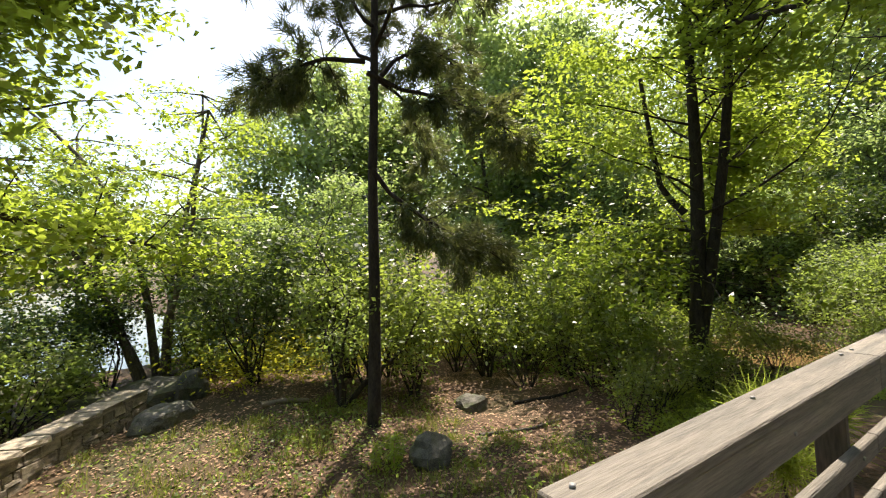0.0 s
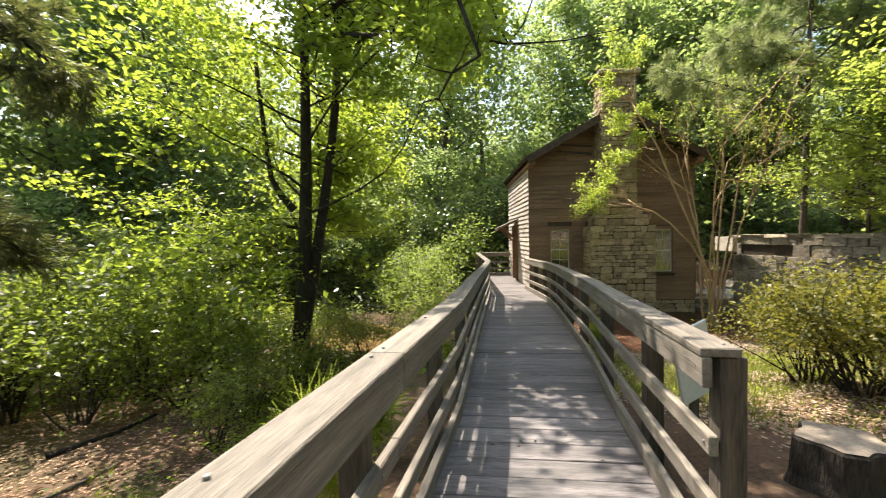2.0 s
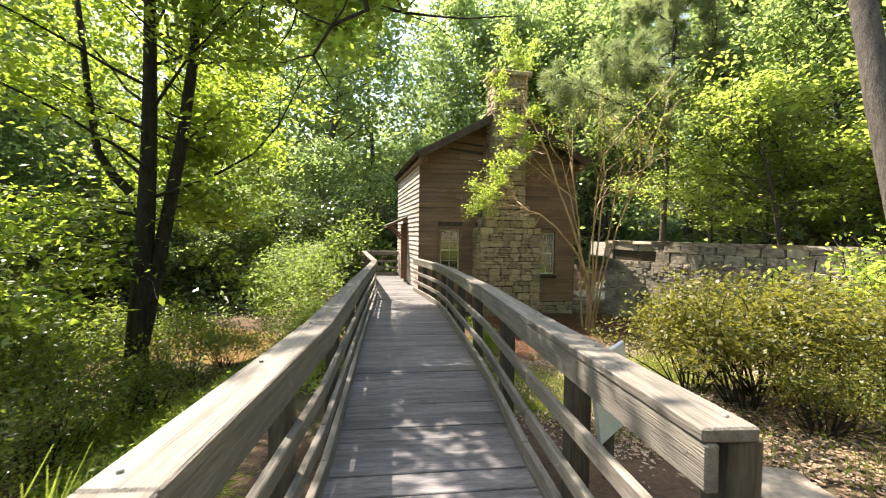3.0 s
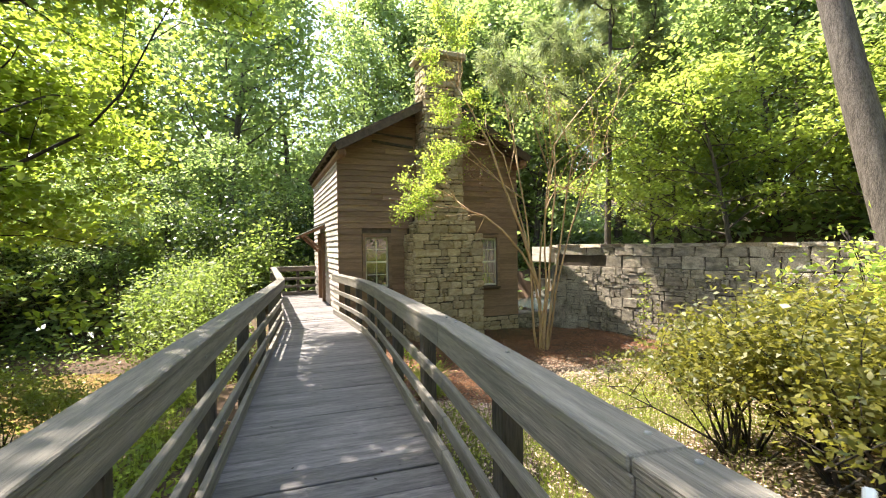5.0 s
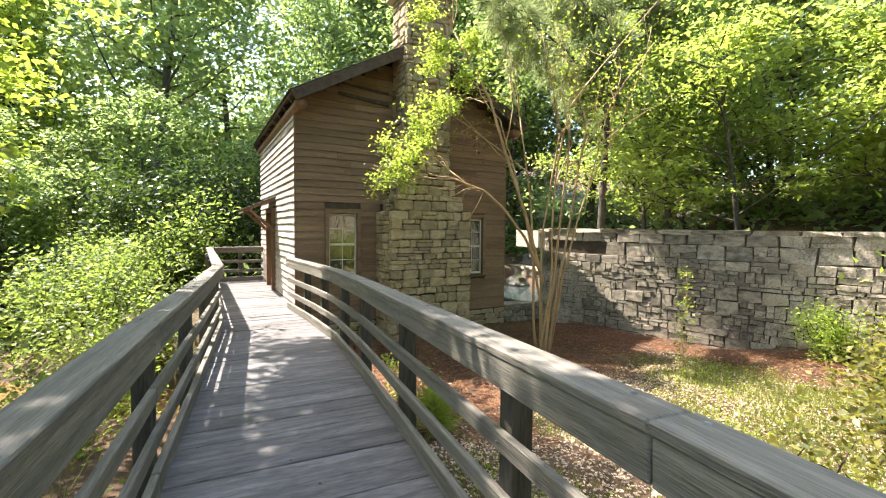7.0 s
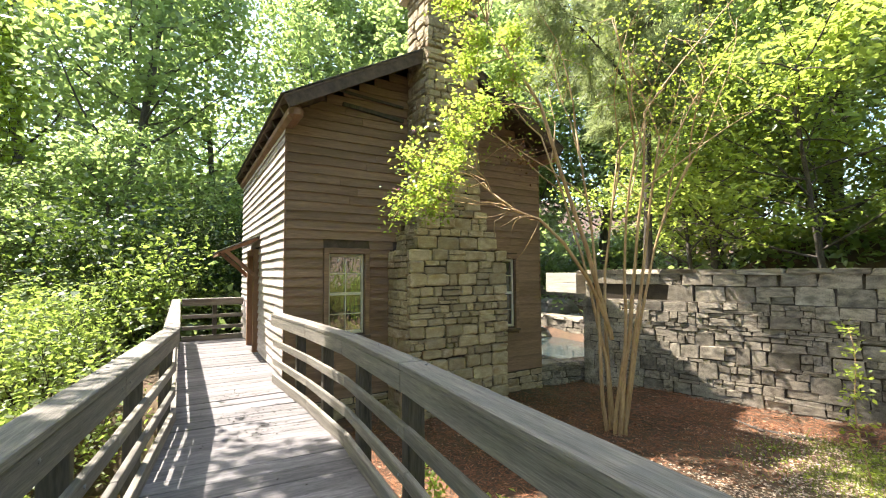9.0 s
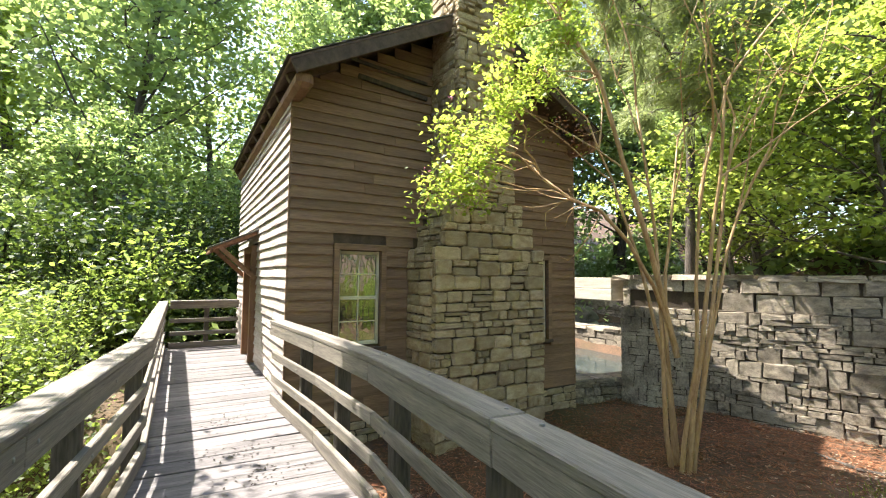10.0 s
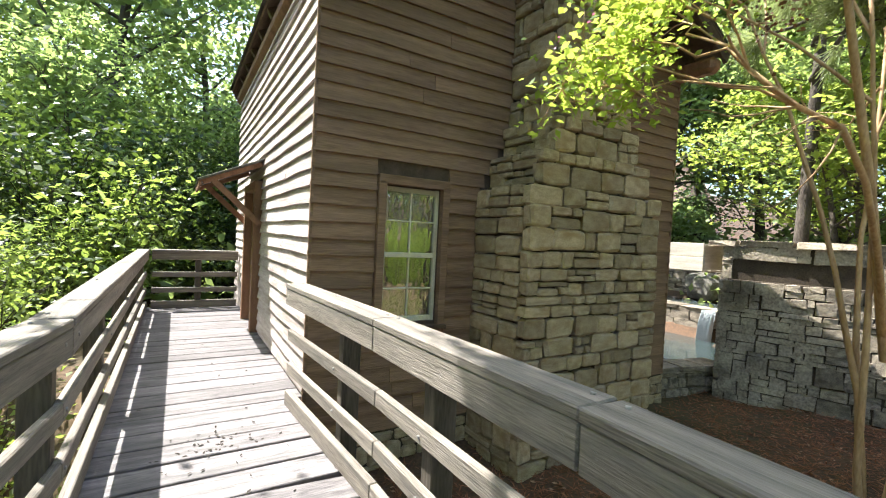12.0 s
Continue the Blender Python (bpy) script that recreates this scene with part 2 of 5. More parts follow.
def beam(name, a, b, width, height, material, parent, bevel=0.006, label=""):
    """A straight timber from a to b, width across and height up."""
    a, b = Vector(a), Vector(b)
    d = b - a
    yaw, pitch = math.degrees(math.atan2(d.y, d.x)), -math.degrees(math.atan2(d.z, math.hypot(d.x, d.y)))
    key = (round(d.length, 3), width, height, material.name)
    if key not in BOXES:
        BOXES[key] = box_mesh(name, d.length, width, height, material, bevel)
    return part(name, BOXES[key], parent, pose(*((a + b) / 2), 0, pitch, yaw), label)


def tubes(name, limbs, material, sides=7):
    """Round tapering limbs, each a list of points with radii, in one mesh."""
    verts, faces = [], []
    most = sides
    for pts, radii in limbs:
        sides = 4 if radii[0] < 0.026 else most
        ring = [(math.cos(2 * math.pi * k / sides), math.sin(2 * math.pi * k / sides)) for k in range(sides)]
        start = len(verts)
        for i, p in enumerate(pts):
            p = Vector(p)
            d = (Vector(pts[min(i + 1, len(pts) - 1)]) - Vector(pts[max(i - 1, 0)])).normalized()
            u = d.cross(Vector((0.31, 0.95, 0.05))).normalized()
            w = d.cross(u)
            for c, s in ring:
                verts.append(p + radii[i] * (c * u + s * w))
        for i in range(len(pts) - 1):
            for k in range(sides):
                a, b = start + i * sides + k, start + i * sides + (k + 1) % sides
                faces.append((a, b, b + sides, a + sides))
        verts.append(Vector(pts[-1]))
        last = start + (len(pts) - 1) * sides
        for k in range(sides):
            faces.append((last + k, last + (k + 1) % sides, len(verts) - 1))
    return mesh_of(name, verts, faces, material, True)


def unit(v):
    return v / np.maximum(np.linalg.norm(v, axis=-1, keepdims=True), 1e-6)


def leaf_quads(centres, size, rng, wide=0.6, droop=0.25, up=0.8):
    """Diamond leaves, a little folded, one at each centre."""
    n = len(centres)
    d = rng.normal(size=(n, 3))
    d[:, 2] = d[:, 2] * 0.5 - droop
    d = unit(d)
    nor = rng.normal(size=(n, 3))
    nor[:, 2] += up * 1.5
    side = unit(np.cross(d, nor))
    nor = np.cross(side, d)
    s = (size * rng.uniform(0.65, 1.3, n))[:, None]
    mid = centres + d * s * 0.45
    return np.stack([centres, mid + side * s * wide / 2 + nor * s * 0.09, centres + d * s, mid - side * s * wide / 2 + nor * s * 0.09], 1)


def needle_quads(centres, ways, length, rng, each=16, thin=0.006):
    """Tufts of long needles that fan out along each way."""
    n = len(centres) * each
    c = np.repeat(centres, each, 0) + rng.normal(size=(n, 3)) * 0.03
    d = unit(np.repeat(ways, each, 0) * 0.9 + rng.normal(size=(n, 3)) * 0.55)
    side = unit(np.cross(d, rng.normal(size=(n, 3)))) * thin
    s = (length * rng.uniform(0.7, 1.2, n))[:, None]
    tip = c + d * s
    tip[:, 2] -= 0.12 * s[:, 0]
    return np.stack([c - side, c + side, tip + side * 0.4, tip - side * 0.4], 1)


def bend(rng, a, way, length, steps, wobble, rise=0.0):
    """A wandering line of points from a."""
    pts, p, d = [np.array(a, float)], np.array(a, float), unit(np.array(way, float))
    for _ in range(steps):
        d = unit(d + rng.normal(size=3) * wobble + np.array((0, 0, rise)))
        p = p + d * length / steps
        pts.append(p.copy())
    return pts


def taper(r0, r1, n):
    return [r0 + (r1 - r0) * (i / (n - 1)) ** 0.8 for i in range(n)]


def grow(rng, height, radius, first, limbs, reach, lean=(0, 0), rise=0.12, forks=4, flat=1.0, wobble=0.06, top=0.9):
    """A trunk, its limbs and twigs, and the spots at which leaves grow."""
    trunk = bend(rng, (0, 0, -0.25), (lean[0], lean[1], 1), height * top, 10, wobble, 0.05)
    wood = [(trunk, taper(radius, radius * 0.18, 11))]
    wood[0][1][0] *= 1.35
    spots = []
    for k in range(limbs):
        f = first + (1 - first) * (k + rng.uniform(0, 0.8)) / limbs
        at = f * 10
        i = min(int(at), 9)
        base = trunk[i] + (trunk[i + 1] - trunk[i]) * (at - i)
        ang = k * 2.4 + rng.uniform(-0.5, 0.5)
        size = reach * (1.0 - 0.62 * max(0, (f - first) / (1 - first)) ** 1.5) * rng.uniform(0.75, 1.15)
        line = bend(rng, base, (math.cos(ang), math.sin(ang), rng.uniform(0.1, 0.55)), size, 6, 0.16, rise * flat)
        wood.append((line, taper(radius * 0.34 * (1.1 - f * 0.7), 0.012, 7)))
        for j in range(2, 7):
            spots.append(line[j])
            for _ in range(forks if j < 6 else 2):
                sub = bend(rng, line[j], unit(line[j] - line[j - 1]) + rng.normal(size=3) * (0.8, 0.8, 0.35 * flat), size * rng.uniform(0.18, 0.4), 3, 0.25, 0.02)
                if rng.random() < 0.22:
                    wood.append((sub, taper(0.02, 0.006, 4)))
                spots += [sub[2], sub[3]]
    spots.append(trunk[-1])
    return wood, np.array(spots)


def cloud(rng, spots, total, spread, flat=0.7):
    """Leaf centres scattered round the spots."""
    pick = spots[rng.integers(0, len(spots), total)]
    return pick + rng.normal(size=(total, 3)) * (spread, spread, spread * flat)


def tree_kind(seed, height, radius, first, limbs, reach, leaves, size, spread, bark, leaf, name="tree", **more):
    """Trunk and crown meshes of one kind of tree."""
    rng = np.random.default_rng(seed)
    wood, spots = grow(rng, height, radius, first, limbs, reach, **more)
    flat = more.get("flat", 1.0) * 0.6
    crown = quads(name + "_crown", leaf_quads(cloud(rng, spots, leaves, spread, flat), size, rng, up=0.8 if flat > 0.5 else 1.6), leaf)
    return tubes(name + "_trunk", wood, bark), crown


def plant(kind, name, label, category, m, group=""):
    ob = thing(name, None, label, category, group, "", m)
    part("trunk", kind[0], ob)
    part("crown", kind[1], ob)
    return ob


# ---- ground, water ----
def smooth_step(a, b, x):
    t = np.clip((x - a) / (b - a), 0, 1)
    return t * t * (3 - 2 * t)


def deck_z(x):
    return max(0.0, 0.33 - 0.0245 * x)


def wall_y(x):
    """The foot line of the tall stone wall."""
    return -9.0 - 0.30 * (15.5 - x)


def ground_z(x, y):
    x, y = np.asarray(x, float), np.asarray(y, float)
    right = 0.10 - 0.90 * smooth_step(3.8, 11.5, x) - 0.12 * smooth_step(-3, -8, y) * smooth_step(12, 8, x) * -1
    left = 0.1 - 1.1 * smooth_step(0.3, 3.5, y) - 0.3 * smooth_step(3, 8, x) - 0.55 * smooth_step(7, 13, x)
    z = right + (left - right) * smooth_step(-2.2, 0.8, y)
    z = z + (0.12 - z) * smooth_step(1.2, -0.3, np.hypot(x * 0.8, (y + 0.3) * 0.7) - 0.4)
    # the stream bed that passes under the walkway
    line = 15.9 + 0.5 * np.clip(y, -1, 30)
    bed = smooth_step(3.2, 1.4, np.abs(x - line)) * smooth_step(-2.6, -0.6, y)
    z = z + (np.minimum(z, -2.35) - z) * bed
    # terrace behind the tall wall
    w = -9.0 - 0.30 * (15.5 - x)
    back = smooth_step(0.25, 0.6, w - y) * smooth_step(15.7, 15.2, x)
    z = z + (1.45 - z) * back
    hill = np.maximum(0, -y - 13.5) * 0.28 * smooth_step(24, 12, x) + np.maximum(0, x - 24) * 0.33 * smooth_step(40, 14, y)
    z = z + np.minimum(hill, 14)
    z = z + smooth_step(15.5, 16.5, x) * smooth_step(-8, -11.5, y) * 1.2
    # the brook that falls towards the mill from the south
    axis = 17.0 + 0.58 * (-8.5 - y)
    brook = smooth_step(2.9, 2.1, np.abs(x - axis)) * smooth_step(-7.9, -8.4, y) * smooth_step(15.6, 15.9, x)
    level = -0.85 + 0.75 * smooth_step(-12.3, -12.5, y) + 0.5 * smooth_step(-14.2, -14.5, y) + 0.25 * np.maximum(0, -15 - y)
    z = z + (level - z) * brook
    # the lake shore
    shore = smooth_step(17.5, 23, y) * smooth_step(11, 5, x)
    z = z + (-3.2 - z) * shore
    bumps = 0.10 * np.sin(x * 0.9 + 1.3 * np.sin(y * 0.7)) * np.cos(y * 0.8 + x * 0.23) + 0.04 * np.sin(x * 2.7 + y * 1.9) * np.cos(y * 3.1 - x)
    return z + bumps * smooth_step(0.4, 2.2, np.hypot(x, y))


def ground_height(x, y):
    return float(ground_z(x, y))


def build_ground():
    s = np.linspace(-1, 1, 271)
    axis = np.sinh(s * 5.2) / np.sinh(5.2)
    gx, gy = np.meshgrid(8 + axis * 420, -1 + axis * 420, indexing="ij")
    gz = ground_z(gx, gy)
    n = len(s)
    verts = np.stack([gx, gy, gz], -1).reshape(-1, 3)
    i = np.arange(n * n).reshape(n, n)
    f = np.stack([i[:-1, :-1], i[1:, :-1], i[1:, 1:], i[:-1, 1:]], -1).reshape(-1, 4)
    me = mesh_of("ground", verts, f.tolist(), SOIL, True)
    thing("ground", me, "forest floor of brown soil, pine straw and dry leaves", "ground", kind="structure")


build_ground()


def sheet(name, corners, z, material, label, kind="structure"):
    me = mesh_of(name, [(x, y, z) for x, y in corners], [tuple(range(len(corners)))], material)
    return thing(name, me, label, "water", kind=kind)


sheet("stream_water", [(12.4, -1.9), (19.4, -1.9), (22.5, 4), (32, 22), (22, 22), (14.0, 4)], -2.02, MUDWATER, "shallow muddy brown stream in sun and shade")
sheet("lake_water", [(-300, 19), (9, 19), (12, 60), (120, 300), (-300, 300)], -2.3, LAKE, "wide bright lake beyond the shore trees")


# ---- footbridge ----
bridge = thing("footbridge", None, "weathered timber footbridge with board railings over a stream", "footbridge")
LEFT = [(0.84, 0.58), (3.0, 0.265), (4.9, -0.02), (9.3, -0.44), (14.4, -0.97), (20.9, -0.93)]
RIGHT = [(3.0, -1.205), (4.9, -1.47), (7.0, -1.82), (11.0, -2.30), (12.6, -2.44), (14.0, -2.42), (15.66, -2.30)]


def along(line, x):
    for (xa, ya), (xb, yb) in zip(line, line[1:]):
        if x <= xb:
            return ya + (yb - ya) * (x - xa) / (xb - xa)
    return line[-1][1]


def inner(line, x, off):
    return along(line, x) + off


def build_deck():
    rng = random.Random(4)
    x = -0.9
    while x < 20.95:
        w = rng.uniform(0.235, 0.29)
        left = inner(LEFT, max(x, 0.75), 0.02)
        right = inner(RIGHT, min(max(x, 3.0), 15.6), -0.02) if x < 15.62 else -2.47
        if x < 3.0:
            right = -1.225 + 0.06 * (3.0 - x)
        if x < 0.75:
            left = 0.74
        slope = math.degrees(math.atan(0.107)) if x < 14.4 else 0
        length = left - right
        me = box_mesh("plank", w - 0.018, length, 0.045, DECKING, 0.005, 0.004, rng)
        part("plank", me, bridge, pose(x + w / 2, (left + right) / 2, deck_z(x) - 0.0225 + rng.uniform(-0.004, 0.003), 0, rng.uniform(-0.4, 0.4), -slope * 0.75 + rng.uniform(-0.3, 0.3)))
        x += w
    for off in (0.15, 1.25):
        for a, b in ((0.5, 7.0), (7.0, 13.5), (13.5, 20.8)):
            ya = inner(LEFT, max(a, 0.75), -off)
            yb = inner(LEFT, b, -off)
            beam("joist", (a, ya, deck_z(a) - 0.2), (b, yb, deck_z(b) - 0.2), 0.09, 0.28, POST, bridge)


build_deck()


def railing(line, posts, side, turn_end=True):
    """Posts, a flat cap, a fascia under it, two middle boards and a curb along one edge. side: +1 where the posts stand on the +y side."""
    rng = random.Random(7 + side)
    joints = []
    for (xa, ya), (xb, yb) in zip(line, line[1:]):
        n = max(1, round((xb - xa) / 3.4))
        for k in range(n):
            joints.append(((xa + (xb - xa) * k / n, ya + (yb - ya) * k / n), (xa + (xb - xa) * (k + 1) / n, ya + (yb - ya) * (k + 1) / n)))
    for (xa, ya), (xb, yb) in joints:
        za, zb = deck_z(xa), deck_z(xb)
        ex = 0.003
        for name, z, w, h, off in (("cap_board", 1.02, 0.17, 0.042, 0.012), ("fascia_board", 0.93, 0.042, 0.137, -0.048), ("rail_board", 0.60, 0.042, 0.092, -0.02), ("rail_board", 0.32, 0.042, 0.092, -0.02), ("curb_board", 0.065, 0.05, 0.13, -0.025)):
            o = off * side
            j = rng.uniform(-0.003, 0.003)
            beam(name, (xa + ex, ya + o, za + z + j), (xb - ex, yb + o, zb + z + j), w, h, TIMBER, bridge)
        for t in (0.04, 0.5, 0.96):
            x, y = xa + (xb - xa) * t, ya + (yb - ya) * t
            part("bolt_head", BOLT, bridge, pose(x, y + 0.05 * side, deck_z(x) + 1.043))
            part("bolt_head", BOLT, bridge, pose(x, y - 0.068 * side, deck_z(x) + 0.94, 90))
    for x in posts:
        for z in (0.32, 0.60):
            part("bolt_head", BOLT, bridge, pose(x, along(line, x) - 0.043 * side, deck_z(x) + z, 90 * side))
        y = along(line, x) + 0.065 * side
        h = 1.0 + 0.75
        box("post", (x, y, deck_z(x) + 0.998 - h / 2), (0.10, 0.12, h), POST, bridge)


BOLT = tubes("bolt_head", [([(0, 0, -0.002), (0, 0, 0.004), (0, 0, 0.006)], [0.011, 0.011, 0.007])], STEEL, 8)
railing(LEFT, [1.35, 2.75, 4.3, 6.0, 7.75, 9.5, 11.2, 12.8, 14.45, 16.1, 17.8, 19.4, 20.85], 1)
railing(RIGHT, [3.06, 4.2, 6.0, 7.85, 9.5, 11.1, 12.3, 13.5, 14.6], -1)
for z, h in ((1.02, 0.042), (0.93, 0.137), (0.60, 0.092), (0.32, 0.092), (0.065, 0.13)):
    name = "cap_board" if h < 0.05 else "rail_board"
    beam(name, (20.93, -1.04, z), (20.93, -2.40, z), 0.185 if h < 0.05 else 0.042, h, TIMBER, bridge)
box("post", (20.99, -1.75, 0.2), (0.10, 0.10, 1.6), POST, bridge)
for x in (5.2, 12.8, 17.5, 20.6):
    for y in (along(LEFT, x) - 0.1, along(LEFT, x) - 1.3):
        z = ground_height(x, y)
        box("pile", (x, y, (z - 0.6 + deck_z(x) - 0.05) / 2), (0.17, 0.17, deck_z(x) - 0.05 - z + 0.6), POST, bridge)


# ---- mill house ----
HX, HY0, HY1, HX2, EAVE, APEX = 15.72, -2.42, -7.85, 21.6, 4.15, 5.62
MIDY = (HY0 + HY1) / 2
house = thing("mill_house", None, "old brown lapped-board mill house with stone chimney and shingle roof", "house")


def gable_top(y):
    return APEX - (APEX - EAVE) * abs(y - MIDY) / (HY0 - MIDY)


def build_shell():
    t = 0.14
    w1 = [(HX + 0.03, HY0 - 0.03), (HX + 0.03, HY1 + 0.03)]
    z0 = -0.42
    # gable walls, with openings left for the two windows
    def gable(name, x, holes):
        ys = sorted({HY0 - 0.03, HY1 + 0.03, MIDY, *[h for a in holes for h in a[:2]]}, reverse=True)
        bm = bmesh.new()
        for ya, yb in zip(ys, ys[1:]):
            spans = [(z0, None)]
            for ha, hb, za, zb in holes:
                if yb >= hb - 1e-6 and ya <= ha + 1e-6:
                    spans = [(z0, za), (zb, None)]
            for za, zb in spans:
                ta, tb = (gable_top(ya) - 0.02, gable_top(yb) - 0.02) if zb is None else (zb, zb)
                vs = [bm.verts.new(p) for p in ((x, ya, za), (x, yb, za), (x, yb, tb), (x, ya, ta), (x + t, ya, za), (x + t, yb, za), (x + t, yb, tb), (x + t, ya, ta))]
                for f in ((0, 1, 2, 3), (7, 6, 5, 4), (0, 4, 5, 1), (1, 5, 6, 2), (2, 6, 7, 3), (3, 7, 4, 0)):
                    bm.faces.new([vs[i] for i in f])
        me = bpy.data.meshes.new(name)
        bm.normal_update()
        bm.to_mesh(me)
        bm.free()
        me.materials.append(DARKWOOD)
        return part("wall", me, house)
    west = gable("gable_wall", HX + 0.03, [WIN1, WIN2])
    gable("gable_wall", HX2 - 0.17, [])
    north_parts = []
    for xa, xb, za, zb in ((HX + 0.18, DOOR[0], -0.42, EAVE), (DOOR[0], DOOR[1], DOOR[2], EAVE), (DOOR[1], HX2 - 0.18, -0.42, EAVE), (DOOR[0], DOOR[1], -0.42, -0.02)):
        north_parts.append(box("wall", ((xa + xb) / 2, HY0 - 0.10, (za + zb) / 2), (xb - xa, t, zb - za), DARKWOOD, house))
    south = box("wall", ((HX + HX2) / 2, HY1 + 0.10, (EAVE - 0.42) / 2), (HX2 - HX - 0.36, t, EAVE + 0.42), DARKWOOD, house)
    box("floor", ((HX + HX2) / 2, MIDY, -0.05), (HX2 - HX - 0.4, HY0 - HY1 - 0.4, 0.1), DARKWOOD, house)
    return west, north_parts[0], south


WIN1 = (-3.13, -3.76, 0.62, 1.98)
WIN2 = (-6.55, -7.12, 0.50, 1.93)
DOOR = (18.62, 19.52, 2.05)
west_wall, north_wall, south_wall = build_shell()


def lap_board(length, rng, axis_x, hang=0.155):
    """One lapped board, thicker at its lower edge, slightly uneven. It lies along y (or x), faces -x (or +y)."""
    n = max(2, int(length / 0.5))
    verts, faces = [], []
    for i in range(n + 1):
        u = -length / 2 + length * i / n
        w = rng.uniform(-0.009, 0.009)
        k = rng.uniform(-0.003, 0.003)
        for d, z in ((0.0, hang + 0.015), (0.004, hang + 0.015), (0.034 + k, w), (0.0, w)):
            verts.append((u, d, z) if axis_x else (-d, u, z))
    for i in range(n):
        for k in range(4):
            a, b = i * 4 + k, i * 4 + (k + 1) % 4
            faces.append((a, b, b + 4, a + 4))
    faces += [(3, 2, 1, 0), (n * 4, n * 4 + 1, n * 4 + 2, n * 4 + 3)]
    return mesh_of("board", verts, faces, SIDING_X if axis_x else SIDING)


def cut(spans, a, b):
    out = []
    for s, e in spans:
        if b <= s or a >= e:
            out.append((s, e))
        else:
            if a > s:
                out.append((s, a))
            if b < e:
                out.append((b, e))
    return out


def chimney_span(z):
    """The chimney's y range at a height."""
    if z < 2.05:
        return -6.22, -4.20
    if z < 2.75:
        f = (z - 2.05) / 0.7
        return -6.22 + 0.50 * f, -4.20 - 0.38 * f
    return -5.68, -4.60


def side_boards():
    rng = random.Random(11)
    step = 0.155
    z = -0.42
    while z < APEX - 0.2:
        half = (HY0 - MIDY) if z < EAVE - 0.12 else min(HY0 - MIDY, (HY0 - MIDY) * (APEX - z + 0.03) / (APEX - EAVE))
        if half > 0.75:
            spans = [(MIDY - half, MIDY + half)]
            for w in (WIN1, WIN2):
                if z + step > w[2] - 0.09 and z < w[3] + 0.09:
                    spans = cut(spans, w[1] - 0.085, w[0] + 0.085)
            ca, cb = chimney_span(z + 0.08)
            spans = cut(spans, ca + 0.05, cb - 0.05)
            for a, b in spans:
                pieces = [(a, b)]
                if b - a > 1.3 and rng.random() < 0.4:
                    m = a + (b - a) * rng.uniform(0.3, 0.7)
                    pieces = [(a, m), (m, b)]
                for pa, pb in pieces:
                    if pb - pa > 0.08:
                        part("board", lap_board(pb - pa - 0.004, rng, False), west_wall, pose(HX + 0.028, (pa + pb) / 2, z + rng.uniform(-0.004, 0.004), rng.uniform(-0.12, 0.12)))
        z += step
    z = -0.42
    while z < EAVE - 0.1:
        spans = [(HX + 0.03, HX2)]
        if z < DOOR[2] + 0.1 and z > -0.2:
            spans = cut(spans, DOOR[0] - 0.12, DOOR[1] + 0.12)
        for a, b in spans:
            pieces = [(a, b)]
            if b - a > 2.2:
                m = a + (b - a) * rng.uniform(0.3, 0.7)
                pieces = [(a, m), (m, b)]
            for pa, pb in pieces:
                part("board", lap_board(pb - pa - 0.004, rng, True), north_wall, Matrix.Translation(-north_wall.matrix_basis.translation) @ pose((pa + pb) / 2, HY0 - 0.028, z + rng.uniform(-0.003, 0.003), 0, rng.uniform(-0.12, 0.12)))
        z += step
    for y in (HY0 - 0.012, HY1 + 0.012):
        box("corner_board", (HX + 0.014, y, 1.85), (0.03, 0.03, 4.55), SIDING, house)


side_boards()


def window(spec, tall_rows):
    ya, yb, za, zb = spec
    yc, zc, w, h = (ya + yb) / 2, (za + zb) / 2, ya - yb, zb - za
    win = part("window", box_mesh("window_sill", 0.11, w + 0.2, 0.05, DARKWOOD), house, pose(HX + 0.0, yc, za - 0.055))
    o = Matrix.Translation((-HX, -yc, -za + 0.055))

    def bit(name, c, s, m, label=""):
        ob = box(name, c, s, m, win, label=label, bevel=0.004)
        ob.matrix_basis = o @ ob.matrix_basis
    for y in (ya + 0.04, yb - 0.04):
        bit("casing", (HX - 0.0, y, zc), (0.07, 0.08, h + 0.06), SIDING)
    bit("casing", (HX - 0.0, yc, zb + 0.05), (0.07, w + 0.16, 0.09), SIDING)
    for y in (ya - 0.022, yb + 0.022):
        bit("sash_stile", (HX + 0.075, y, zc), (0.04, 0.042, h), PAINT)
    for z in (za + 0.03, zb - 0.03, zc):
        bit("sash_rail", (HX + 0.075, yc, z), (0.042, w - 0.085, 0.05), PAINT)
    bit("muntin", (HX + 0.078, yc, zc), (0.024, 0.018, h - 0.1), PAINT)
    for k in range(1, tall_rows):
        z = za + h * k / tall_rows
        if abs(z - zc) > 0.05:
            bit("muntin", (HX + 0.079, yc, z), (0.02, w - 0.085, 0.016), PAINT)
    bit("pane", (HX + 0.085, yc, zc), (0.006, w - 0.07, h - 0.06), GLASS, "wavy old glass pane reflecting the trees")


window(WIN1, 4)
window(WIN2, 4)


